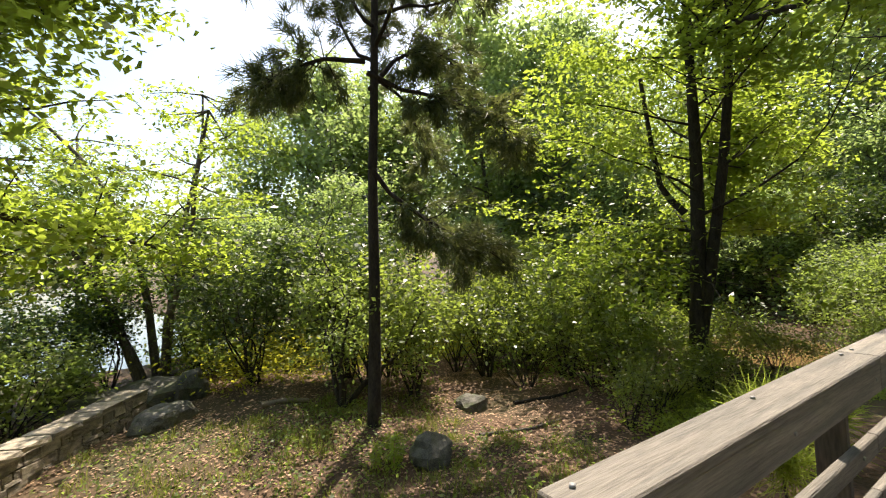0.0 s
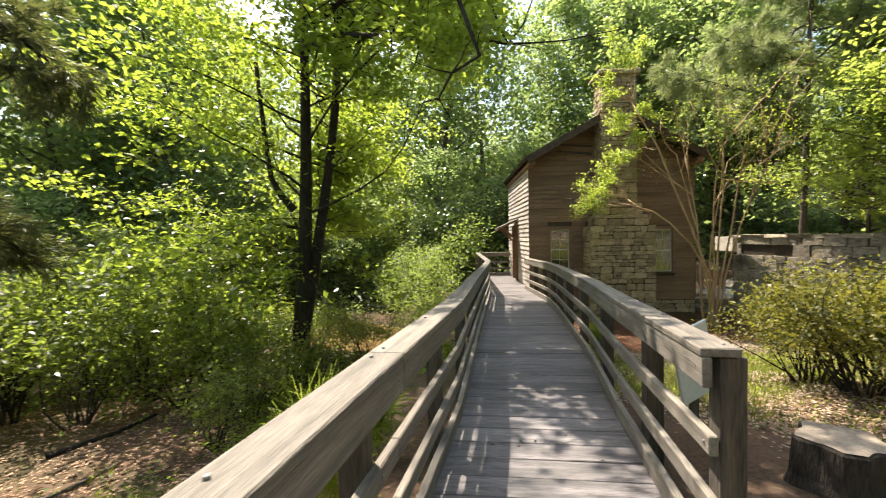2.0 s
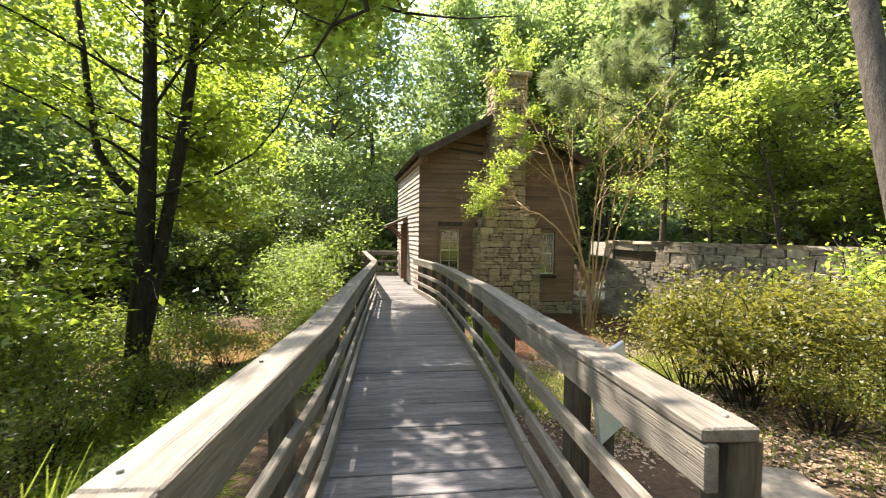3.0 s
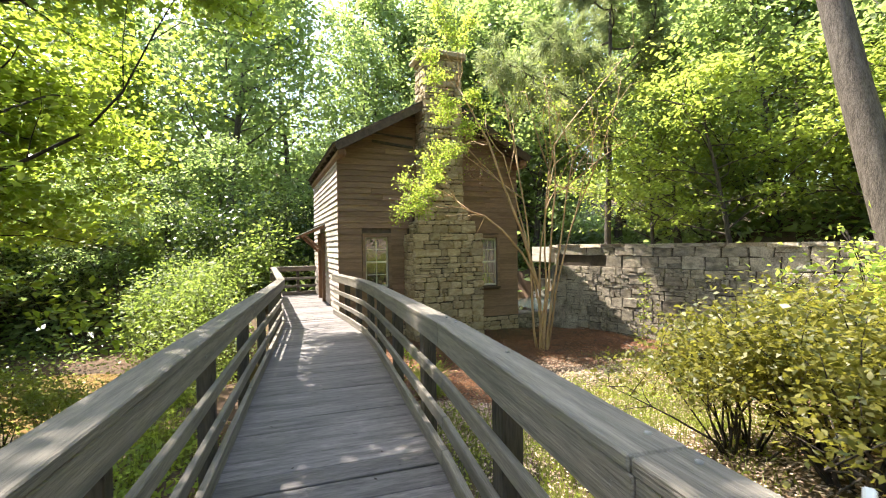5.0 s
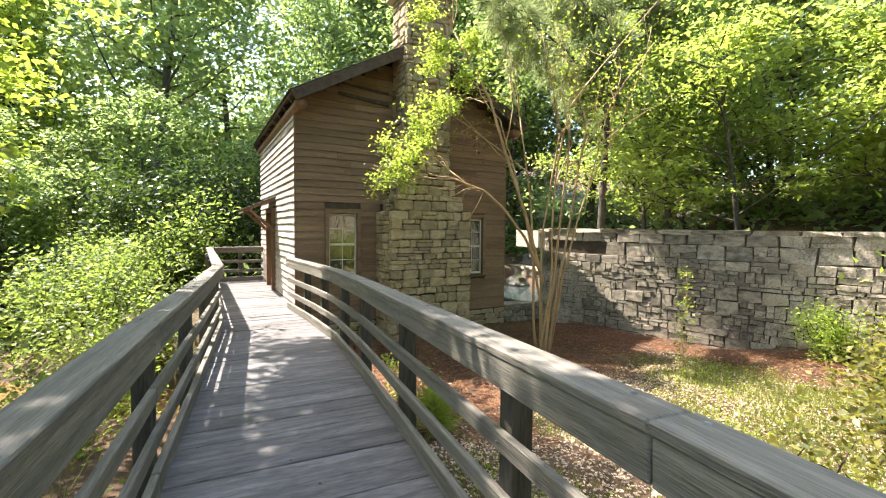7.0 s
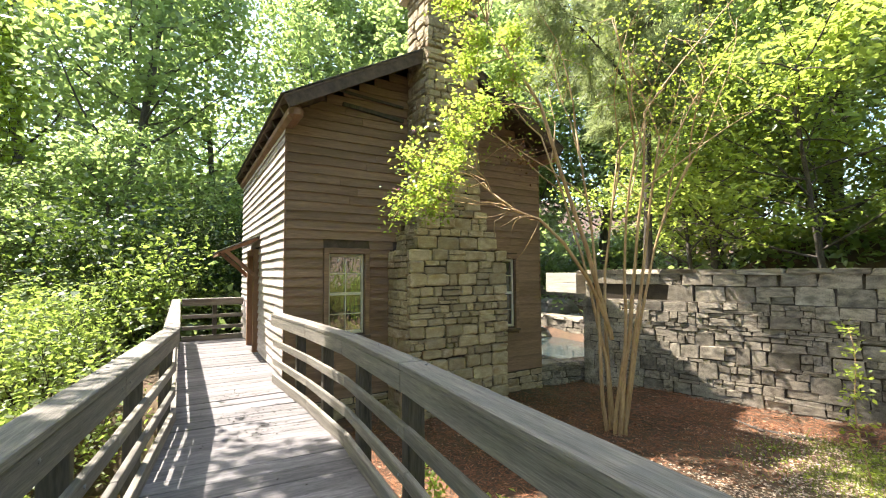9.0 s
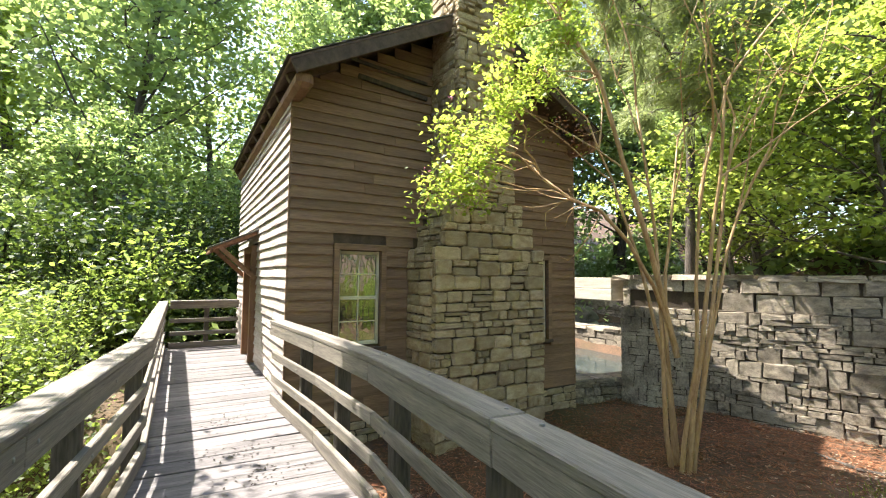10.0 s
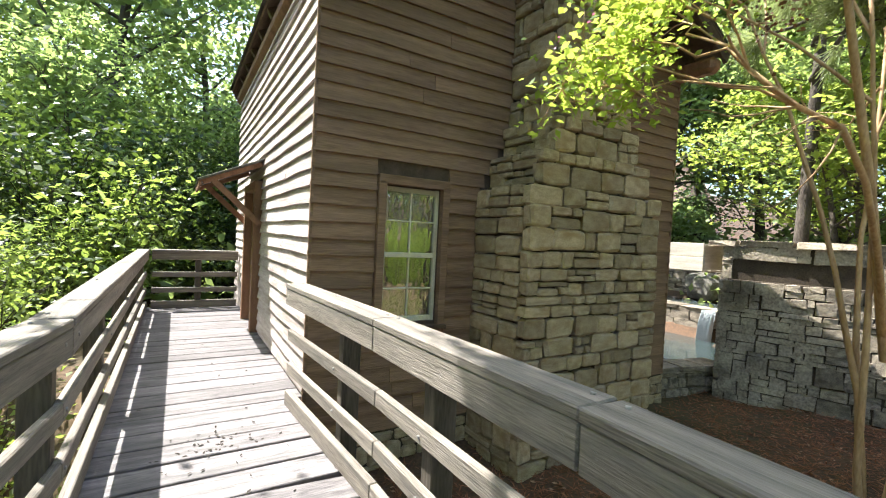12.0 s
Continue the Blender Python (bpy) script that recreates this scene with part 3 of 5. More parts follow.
def door_and_canopy():
    a, b, top = DOOR
    door = box("door", ((a + b) / 2, HY0 - 0.06, top / 2), (b - a - 0.02, 0.05, top - 0.02), REDWOOD, house, label="reddish plank door")
    for k in range(5):
        x = -0.36 + 0.18 * k
        box("board", (x, 0.032, 0), (0.17, 0.014, top - 0.06), REDWOOD, door)
    box("handle", (-0.34, 0.06, -0.05), (0.03, 0.05, 0.12), STEEL, door, label="dull metal door handle")
    for x in (a - 0.06, b + 0.06):
        box("door_casing", (x, HY0 + 0.03, top / 2 + 0.06), (0.12, 0.12, top + 0.12), REDWOOD, house)
    box("door_casing", ((a + b) / 2, HY0 + 0.028, top + 0.06), (b - a, 0.11, 0.12), REDWOOD, house)
    canopy = part("canopy", box_mesh("canopy_roof", 1.5, 0.92, 0.03, SHINGLE), house, pose((a + b) / 2, HY0 + 0.38, 2.28, -24), "small shingled canopy over the door")
    o = canopy.matrix_basis.inverted()
    for x in (a - 0.2, b + 0.2):
        for name, p, q in (("rafter", (x, HY0 + 0.02, 2.40), (x, HY0 + 0.74, 2.08)), ("brace", (x, HY0 + 0.02, 1.55), (x, HY0 + 0.62, 2.11))):
            ob = beam(name, p, q, 0.06, 0.08, REDWOOD, canopy)
            ob.matrix_basis = o @ ob.matrix_basis
    ob = beam("fascia", (a - 0.27, HY0 + 0.77, 2.06), (b + 0.27, HY0 + 0.77, 2.06), 0.03, 0.10, REDWOOD, canopy)
    ob.matrix_basis = o @ ob.matrix_basis


door_and_canopy()


def build_roof():
    x0, x1 = HX - 0.62, HX2 + 0.3
    tall = (5.88 - 4.34) / (2.82)
    for s in (1, -1):
        a = (MIDY + s * 2.86, 4.30)
        b = (MIDY, 5.86)
        run = math.hypot(a[0] - b[0], a[1] - b[1])
        ang = math.degrees(math.atan2(b[1] - a[1], abs(b[0] - a[0])))
        slope = part("roof", box_mesh("roof_boards", x1 - x0, run, 0.035, DARKWOOD), house, pose((x0 + x1) / 2, (a[0] + b[0]) / 2, (a[1] + b[1]) / 2 - 0.02, -s * ang))
        rng = random.Random(5)
        rows = 17
        for r in range(rows):
            y = run / 2 - run * (r + 0.5) / rows
            me = box_mesh("shingle_course", x1 - x0 + 0.02, run / rows + 0.05, 0.016, SHINGLE, 0.003, 0.004, rng)
            part("shingle_course", me, slope, pose(0, s * y, 0.032 + rng.uniform(-0.002, 0.002), s * 3.2))
        for x in (x0 + 0.03, x1 - 0.03):
            part("barge_board", box_mesh("barge_board", 0.05, run, 0.17, DARKWOOD), slope, pose(x - (x0 + x1) / 2, 0, -0.10))
        k = x0 + 0.5
        while k < x1 - 0.3:
            part("rafter_tail", box_mesh("rafter_tail", 0.08, 0.75, 0.12, DARKWOOD), slope, pose(k - (x0 + x1) / 2, s * (run / 2 - 0.40), -0.08))
            k += 0.75
        beam("wall_plate", (HX - 0.56, MIDY + s * 2.66, 4.10), (HX2 + 0.2, MIDY + s * 2.66, 4.10), 0.22, 0.22, REDWOOD, house, bevel=0.06)
    # a rough slot in the gable boarding
    beam("slot_board", (HX - 0.02, -3.35, 4.56), (HX - 0.02, -4.5, 4.45), 0.05, 0.07, POST, house)
    beam("slot_board", (HX - 0.02, -3.1, 4.80), (HX - 0.02, -4.5, 4.70), 0.04, 0.05, POST, house)


build_roof()


# ---- stone pieces ----
def stone_meshes(material, seed, count=9, bevel=0.042):
    """Rough unit blocks with worn edges: depth in x, width in y, height in z; the face looks to -x."""
    out = []
    for k in range(count):
        rng = random.Random(seed + k)
        bm = bmesh.new()
        bmesh.ops.create_cube(bm, size=1.0)
        for v in bm.verts:
            v.co += Vector((rng.uniform(-0.05, 0.05), rng.uniform(-0.085, 0.06), rng.uniform(-0.15, 0.10)))
        bmesh.ops.bevel(bm, geom=bm.edges[:], offset=bevel, segments=1, affect="EDGES")
        for v in bm.verts:
            v.co += Vector((rng.uniform(-0.05, 0.03), rng.uniform(-0.015, 0.015), rng.uniform(-0.02, 0.02)))
        me = bpy.data.meshes.new("stone")
        bm.to_mesh(me)
        bm.free()
        me.materials.append(material)
        out.append(me)
    return out


CHIM_STONES = stone_meshes(STONE, 100, 14, 0.12)
WALL_STONES = stone_meshes(FIELD, 200, 9, 0.03)


def courses(rng, z0, z1, low, high):
    z = z0
    while z < z1 - 0.02:
        h = rng.uniform(low, high)
        if z1 - z - h < low * 0.7:
            h = z1 - z
        yield z, h
        z += h


def lay(rng, length, z0, z1, low=0.095, high=0.225, wmin=0.15, wmax=0.44, gap=0.013, split=0.25):
    """Blocks (u, z, width, height) of rubble laid in rough courses over a face."""
    for z, h in courses(rng, z0, z1, low, high):
        u = 0.0
        while u < length - 0.02:
            w = rng.uniform(wmin, wmax) * (0.8 + h)
            if length - u - w < wmin * 0.8:
                w = length - u
            if h > 0.13 and rng.random() < split:
                cutz = h * rng.uniform(0.35, 0.65)
                for s, tall in ((z, cutz), (z + cutz, h - cutz)):
                    cuts = [0.0, w] if rng.random() < 0.5 or w < 0.22 else [0.0, w * rng.uniform(0.3, 0.7), w]
                    for p, q in zip(cuts, cuts[1:]):
                        yield u + (p + q) / 2, s + tall / 2, q - p - gap, tall - gap
            else:
                yield u + w / 2, z + h / 2, w - gap, h - gap
            u += w


def build_chimney():
    rng = random.Random(21)
    chim = part("chimney", None, house, None, "tall tan rubble-stone chimney")
    core = []
    for za, zb, x0, ya, yb in ((-1.0, 2.05, 14.93, -6.16, -4.26), (2.05, 2.4, 14.96, -5.95, -4.42), (2.4, 2.75, 14.98, -5.76, -4.58), (2.75, 6.75, 15.0, -5.62, -4.66)):
        core.append(part("chimney_core", box_mesh("chimney_core", 15.78 - x0, yb - ya, zb - za, MORTAR, 0.0), chim, pose((x0 + 15.78) / 2, (ya + yb) / 2, (za + zb) / 2)))
    base, s1, s2, neck = core

    def face(owner, x0, ya, yb, za, zb, **k):
        inv = owner.matrix_basis.inverted()
        for u, z, w, h in lay(rng, yb - ya, za, zb, **k):
            d = rng.uniform(0.12, 0.16)
            part("stone", rng.choice(CHIM_STONES), owner, inv @ pose(x0 + d / 2 - rng.uniform(0.0, 0.02), ya + u, z, 0, 0, rng.uniform(-1, 1)) @ Matrix.Diagonal((d, w, h, 1)))

    def flank(owner, y, s, xa, xb, za, zb, **k):
        inv = owner.matrix_basis.inverted()
        for u, z, w, h in lay(rng, xb - xa, za, zb, **k):
            d = rng.uniform(0.12, 0.16)
            part("stone", rng.choice(CHIM_STONES), owner, inv @ pose(xa + u, y - s * (d / 2 - rng.uniform(0.0, 0.015)), z, 0, 0, -90 * s) @ Matrix.Diagonal((d, w, h, 1)))
    face(base, 14.86, -6.22, -4.20, -1.0, 2.05)
    flank(base, -4.20, 1, 14.98, 15.74, -1.0, 2.05)
    flank(base, -6.22, -1, 14.98, 15.74, -1.0, 2.05, low=0.14)
    face(s1, 14.89, -6.0, -4.36, 2.05, 2.4)
    flank(s1, -4.36, 1, 15.0, 15.74, 2.05, 2.4)
    flank(s1, -6.0, -1, 15.0, 15.74, 2.05, 2.4)
    face(s2, 14.92, -5.82, -4.52, 2.4, 2.75)
    flank(s2, -4.52, 1, 15.0, 15.74, 2.4, 2.75)
    flank(s2, -5.82, -1, 15.0, 15.74, 2.4, 2.75)
    face(neck, 14.94, -5.68, -4.60, 2.75, 6.75)
    flank(neck, -4.60, 1, 15.06, 15.74, 2.75, 6.75)
    flank(neck, -5.68, -1, 15.06, 15.74, 2.75, 6.75, low=0.15)
    part("chimney_cap", box_mesh("chimney_cap", 1.05, 1.3, 0.14, STONE, 0.03, 0.015, rng), chim, pose(15.36, -5.14, 6.82), "flat stone chimney cap")
    # rubble footing of the house beside the chimney
    foot = box("foundation", (HX + 0.16, MIDY, -0.85), (0.3, 5.4, 0.84), MORTAR, house)
    inv = foot.matrix_basis.inverted()
    for ya, yb in ((-4.2, -2.42), (-7.85, -6.22)):
        for u, z, w, h in lay(rng, yb - ya, -1.2, -0.44, low=0.12, high=0.26):
            part("stone", rng.choice(CHIM_STONES), foot, inv @ pose(HX + 0.06, ya + u, z) @ Matrix.Diagonal((0.16, w, h, 1)))
    box("foundation", ((HX + HX2) / 2, HY0 - 0.15, -0.95), (HX2 - HX - 0.4, 0.3, 1.05), MORTAR, house)
    box("foundation", ((HX + HX2) / 2, HY1 + 0.15, -0.95), (HX2 - HX - 0.4, 0.3, 1.05), MORTAR, house)


build_chimney()


def stone_wall(name, label, a, b, z0, z1, thick, tiers, seed, keep, slot=0.0, **k):
    """A rubble wall from a to b (in plan), its dressed face to the left of the way from b to a; tiers: (from, to, setback)."""
    rng = random.Random(seed)
    a, b = Vector((*a, 0)), Vector((*b, 0))
    d = b - a
    yaw = math.degrees(math.atan2(d.y, d.x)) - 90
    m = pose(a.x, a.y, 0, 0, 0, yaw)
    verts, faces = [], []
    for za, zb, back in tiers:
        s = len(verts)
        for u in (0.03, d.length - 0.03):
            verts += [(back + 0.03, u, za), (thick, u, za), (thick, u, zb), (back + 0.03, u, zb)]
        faces += [(s, s + 1, s + 2, s + 3), (s + 7, s + 6, s + 5, s + 4)] + [(s + i, s + 4 + i, s + 4 + (i + 1) % 4, s + (i + 1) % 4) for i in range(4)]
    wall = thing(name, mesh_of("wall_core", verts, faces, MORTAR), label, "stone wall", m=m)
    blocks = []
    for za, zb, back in tiers:
        rule = dict(k, low=0.16, high=0.36, wmin=0.3, wmax=0.6, split=0.15) if back else k
        for u, z, w, h in lay(rng, d.length, za, zb, **rule):
            depth = rng.uniform(0.12, 0.2)
            if slot and back and u + w / 2 > d.length - slot and z < za + 0.28:
                continue
            blocks.append((rng.choice(WALL_STONES), pose(back + depth / 2 - rng.uniform(0, 0.022), u, z, rng.uniform(-1.5, 1.5), 0, rng.uniform(-2, 2)) @ Matrix.Diagonal((depth, w, h, 1))))
        if zb == tiers[-1][1]:
            u = 0.0
            while u < d.length:
                w = rng.uniform(0.35, 0.8)
                blocks.append((rng.choice(WALL_STONES), pose((back + thick) / 2, u + w / 2, zb + 0.035, rng.uniform(-1, 1), rng.uniform(-1, 1)) @ Matrix.Diagonal((thick - back + 0.06, w - 0.015, 0.10, 1))))
                u += w
    for za, zb, back in tiers:
        for u, z, w, h in lay(rng, thick - back, za, zb, **k):
            blocks.append((rng.choice(WALL_STONES), pose(back + u, d.length - 0.02, z, 0, 0, -90) @ Matrix.Diagonal((0.14, w, h, 1))))
    blocks.sort(key=lambda q: abs((m @ q[1].translation).x - 12.5))
    for me, mm in blocks[:keep]:
        part("stone", me, wall, mm)
    if blocks[keep:]:
        vs, fs = [], []
        for me, mm in blocks[keep:]:
            s = len(vs)
            vs += [mm @ v.co for v in me.vertices]
            fs += [tuple(s + i for i in p.vertices) for p in me.polygons]
        tagged(part("far_stones", mesh_of("far_stones", vs, fs, FIELD), wall), kind="stuff")
    return wall


# the face of each wall looks to the walkway
stone_wall("stone_wall", "tall grey dry-laid stone wall along the mill race", (2.0, -13.05), (15.5, -9.0), -1.2, 1.62, 0.75, ((-1.2, 1.05, 0.0), (1.05, 1.60, 0.16)), 31, 300, slot=1.1, low=0.07, high=0.27, wmin=0.12, wmax=0.46, split=0.6, gap=0.010)
stone_wall("stone_wall", "low stone curb across the gap beside the house", (15.62, -9.5), (15.95, -7.95), -1.2, -0.55, 0.4, ((-1.3, -0.5, 0.0),), 33, 60, low=0.12, high=0.22)
stone_wall("stone_ledge", "dark wet stone ledge behind the mill pool", (15.9, -12.42), (21.5, -12.6), -1.2, 0.02, 0.6, ((-1.2, -0.02, 0.0),), 37, 70, low=0.14, high=0.3, wmin=0.25, wmax=0.7)
stone_wall("stone_ledge", "dark mossy stone bank above the brook", (16.6, -14.5), (23.0, -14.7), 0.0, 0.95, 0.6, ((-0.3, 0.9, 0.0),), 38, 70, low=0.14, high=0.3, wmin=0.25, wmax=0.7)
stone_wall("garden_wall", "low flat-topped stone wall in leaf litter near the lake", (1.35, 11.2), (-1.6, 7.6), -1.5, -0.4, 0.5, ((-1.5, -0.55, 0.0),), 35, 160, low=0.12, high=0.25, wmin=0.2, wmax=0.5)

# ---- flume and cascade beside the house ----
flume = thing("flume", None, "sunlit wooden flume trough between the wall and the house", "flume")
beam("side_board", (15.97, -12.0, 1.38), (15.97, -9.26, 1.38), 0.04, 0.46, PALE, flume)
beam("side_board", (16.95, -12.0, 1.38), (16.95, -9.26, 1.38), 0.04, 0.46, PALE, flume)
beam("bottom_board", (16.46, -12.0, 1.13), (16.46, -9.26, 1.13), 0.94, 0.04, PALE, flume)
beam("end_board", (15.95, -9.235, 1.50), (16.97, -9.235, 1.50), 0.04, 0.24, PALE, flume)
beam("end_board", (15.95, -9.235, 1.25), (16.97, -9.235, 1.25), 0.04, 0.24, PALE, flume)
box("trestle_post", (16.46, -11.6, 0.5), (0.14, 0.14, 1.2), REDWOOD, flume)
box("trestle_post", (16.2, -8.05, 0.2), (0.12, 0.12, 1.95), REDWOOD, flume)


def rock_mesh(seed, material=ROCK):
    rng = np.random.default_rng(seed)
    bm = bmesh.new()
    bmesh.ops.create_icosphere(bm, subdivisions=3, radius=1.0)
    off = Vector(rng.uniform(-50, 50, 3))
    for v in bm.verts:
        d = v.co.normalized()
        q = 1 + 0.35 * noise.noise(d * 1.3 + off) + 0.12 * noise.noise(d * 4 + off)
        v.co = Vector([math.copysign(abs(c) ** 0.75, c) for c in d]) * q
    me = bpy.data.meshes.new("rock")
    bm.to_mesh(me)
    bm.free()
    me.materials.append(material)
    return me


ROCKS = [rock_mesh(k) for k in range(5)]


def rock(x, y, s, h, k=0, turn=0, label="grey weathered boulder half sunk in leaf litter", z=None):
    z = ground_height(x, y) if z is None else z
    return thing("rock", ROCKS[k % 5], label, "rock", "rocks by the path", m=pose(x, y, z + h * 0.25, 0, 0, turn) @ Matrix.Diagonal((s, s * 0.8, h, 1)))


rock(3.95, 4.95, 0.33, 0.27, 0, 20, "squared grey stone block beside the pine")
rock(1.5, 10.3, 0.55, 0.3, 1, 40)
rock(1.7, 12.6, 0.9, 0.4, 2, 10, "long dark boulder under the leaning trees")
rock(2.3, 11.6, 0.4, 0.5, 3, 70)
rock(6.4, 6.6, 0.35, 0.2, 4, 10)
rock(0.5, 12.6, 0.8, 0.35, 0, 80)
for k, (x, y, s) in enumerate(((20.6, -12.2, 0.6), (21.3, -14.0, 0.7), (18.6, -14.6, 0.6), (20.2, -15.6, 0.6))):
    rock(x, y, s, s * 0.7, k, k * 50, "wet grey rock at the edge of the cascade")
sheet("pool_water", [(15.98, -8.2), (18.6, -8.2), (21.6, -12.4), (16.0, -12.4)], -0.66, water_mat("pool_water", (0.035, 0.05, 0.05), 0.12, 4, 0.35), "grey pool below a small cascade")
sheet("brook_water", [(16.2, -12.9), (21.0, -12.9), (22.2, -14.45), (16.8, -14.45)], 0.04, water_mat("brook_water", (0.06, 0.075, 0.075), 0.12, 6, 0.5), "brook above the cascade")


def cascade():
    rng = np.random.default_rng(8)
    verts, faces, n = [], [], 40
    for i in range(n):
        x = 17.25 + 0.34 * i / (n - 1)
        wob = rng.uniform(-0.06, 0.06)
        for y, z in ((-13.0, 0.06), (-12.36, 0.045), (-12.27 + wob, -0.25), (-12.2 + wob, -0.68)):
            verts.append((x, y, z + rng.uniform(-0.01, 0.01)))
    for i in range(n - 1):
        for k in range(3):
            a = i * 4 + k
            faces.append((a, a + 1, a + 5, a + 4))
    thing("waterfall", mesh_of("waterfall", verts, faces, FOAM), "small white waterfall over a stone ledge", "waterfall", kind="structure")


cascade()


def stump():
    ob = thing("tree_stump", None, "sawn grey tree stump beside the bridge rail", "stump")
    z = ground_height(3.92, -2.52)
    bm = bmesh.new()
    rng = random.Random(3)
    rings = []
    for zz, r in ((z - 0.1, 0.34), (z + 0.1, 0.27), (0.445, 0.25), (0.46, 0.235)):
        rings.append([bm.verts.new((3.92 + (r + 0.03 * math.sin(5 * a + 1) + 0.015 * math.sin(9 * a)) * math.cos(a), -2.52 + (r + 0.03 * math.sin(5 * a + 1)) * math.sin(a), zz)) for a in [2 * math.pi * k / 28 for k in range(28)]])
    for a, b in zip(rings, rings[1:]):
        for k in range(28):
            bm.faces.new((a[k], a[(k + 1) % 28], b[(k + 1) % 28], b[k]))
    me = bpy.data.meshes.new("stump_bark")
    bm.to_mesh(me)
    part("stump_bark", me, ob)
    me.materials.append(DARKBARK)
    top = mesh_of("cut_top", [(v.co.x, v.co.y, 0.46 + 0.008 * rng.random()) for v in rings[-1]], [tuple(range(28))], CUT)
    bm.free()
    part("cut_top", top, ob, label="pale checked sawn top")


stump()


def small_sign():
    ob = thing("information_panel", None, "white panel on a post seen from behind", "sign")
    box("panel", (4.75, -2.02, 0.72), (0.03, 0.42, 0.62), SIGN, ob, turn=25, tilt=-14)
    box("post", (4.79, -2.04, 0.1), (0.06, 0.06, 1.0), POST, ob, turn=25)


small_sign()

# ---- trees ----
BIG = [
    tree_kind(1, 19, 0.26, 0.26, 30, 5.4, 9500, 0.33, 0.55, BARK, FOREST, forks=3),
    tree_kind(2, 17, 0.22, 0.16, 32, 4.8, 9500, 0.31, 0.55, BARK, FOREST, forks=3),
    tree_kind(3, 16, 0.2, 0.10, 30, 4.6, 9500, 0.28, 0.5, DARKBARK, MAPLE, forks=3),
]
FAR = tree_kind(7, 19, 0.26, 0.14, 24, 5.4, 5500, 0.44, 0.6, BARK, FOREST, forks=2)
MID = [
    tree_kind(4, 8, 0.12, 0.10, 24, 3.2, 7200, 0.18, 0.32, BARK, FOREST, flat=0.7, forks=3),
    tree_kind(5, 6.5, 0.10, 0.08, 22, 2.9, 6800, 0.17, 0.3, BARK, FOREST, flat=0.7, forks=3),
    tree_kind(6, 5.4, 0.09, 0.14, 20, 3.4, 8500, 0.14, 0.26, BARK, DOGWOOD, flat=0.3, rise=0.04, forks=3),
]


def shrub_kind(seed, height, wide, stems, leaves, size, leaf, bark=DARKBARK, low=2):
    rng = np.random.default_rng(seed)
    wood, spots = [], []
    for k in range(stems):
        a = rng.uniform(0, 2 * math.pi)
        tilt = rng.uniform(0.15, 1.0) * wide / height
        line = bend(rng, (0.12 * math.cos(a), 0.12 * math.sin(a), -0.1), (math.cos(a) * tilt, math.sin(a) * tilt, 1), height * rng.uniform(0.75, 1.15), 6, 0.15, 0.02)
        wood.append((line, taper(0.010 + 0.007 * height, 0.004, 7)))
        for j in range(low, 7):
            spots.append(line[j])
            for _ in range(3):
                sub = bend(rng, line[j], rng.normal(size=3) + (0, 0, 0.4 if low < 3 else 0.8), height * 0.28, 2, 0.3)
                spots += sub[1:]
                if rng.random() < 0.3:
                    wood.append((sub, taper(0.007, 0.003, 3)))
    spots = [p for p in spots if low < 3 or p[2] > height * (0.12 * low - 0.04)]
    return tubes("stems", wood, bark, 5), quads("foliage", leaf_quads(cloud(rng, np.array(spots), leaves, height * 0.08, 0.8), size, rng, 0.55, 0.05), leaf)


SHRUBS = [
    shrub_kind(11, 1.6, 1.1, 18, 4000, 0.09, SHRUB, low=1),
    shrub_kind(12, 2.6, 1.6, 16, 3000, 0.16, SHRUB, low=2),
    shrub_kind(13, 1.25, 1.3, 20, 6500, 0.06, AZALEA, low=4),
    shrub_kind(14, 3.6, 1.6, 11, 3800, 0.15, DARKLEAF, low=3),
    shrub_kind(15, 1.2, 0.8, 14, 3000, 0.08, BRIGHT, low=1),
    shrub_kind(16, 1.9, 1.5, 24, 8000, 0.08, SHRUB, low=1),
    shrub_kind(17, 3.0, 1.5, 11, 2000, 0.145, THICKET, low=4),
    shrub_kind(18, 2.2, 1.3, 12, 1500, 0.125, THICKET, low=4),
    shrub_kind(19, 2.9, 1.7, 18, 4200, 0.12, SHRUB, low=3),
]


def put(kind, name, label, category, x, y, s=1.0, turn=0, group="", sink=0.0):
    return plant(kind, name, label, category, pose(x, y, ground_height(x, y) - sink, 0, 0, turn) @ Matrix.Scale(s, 4), group)


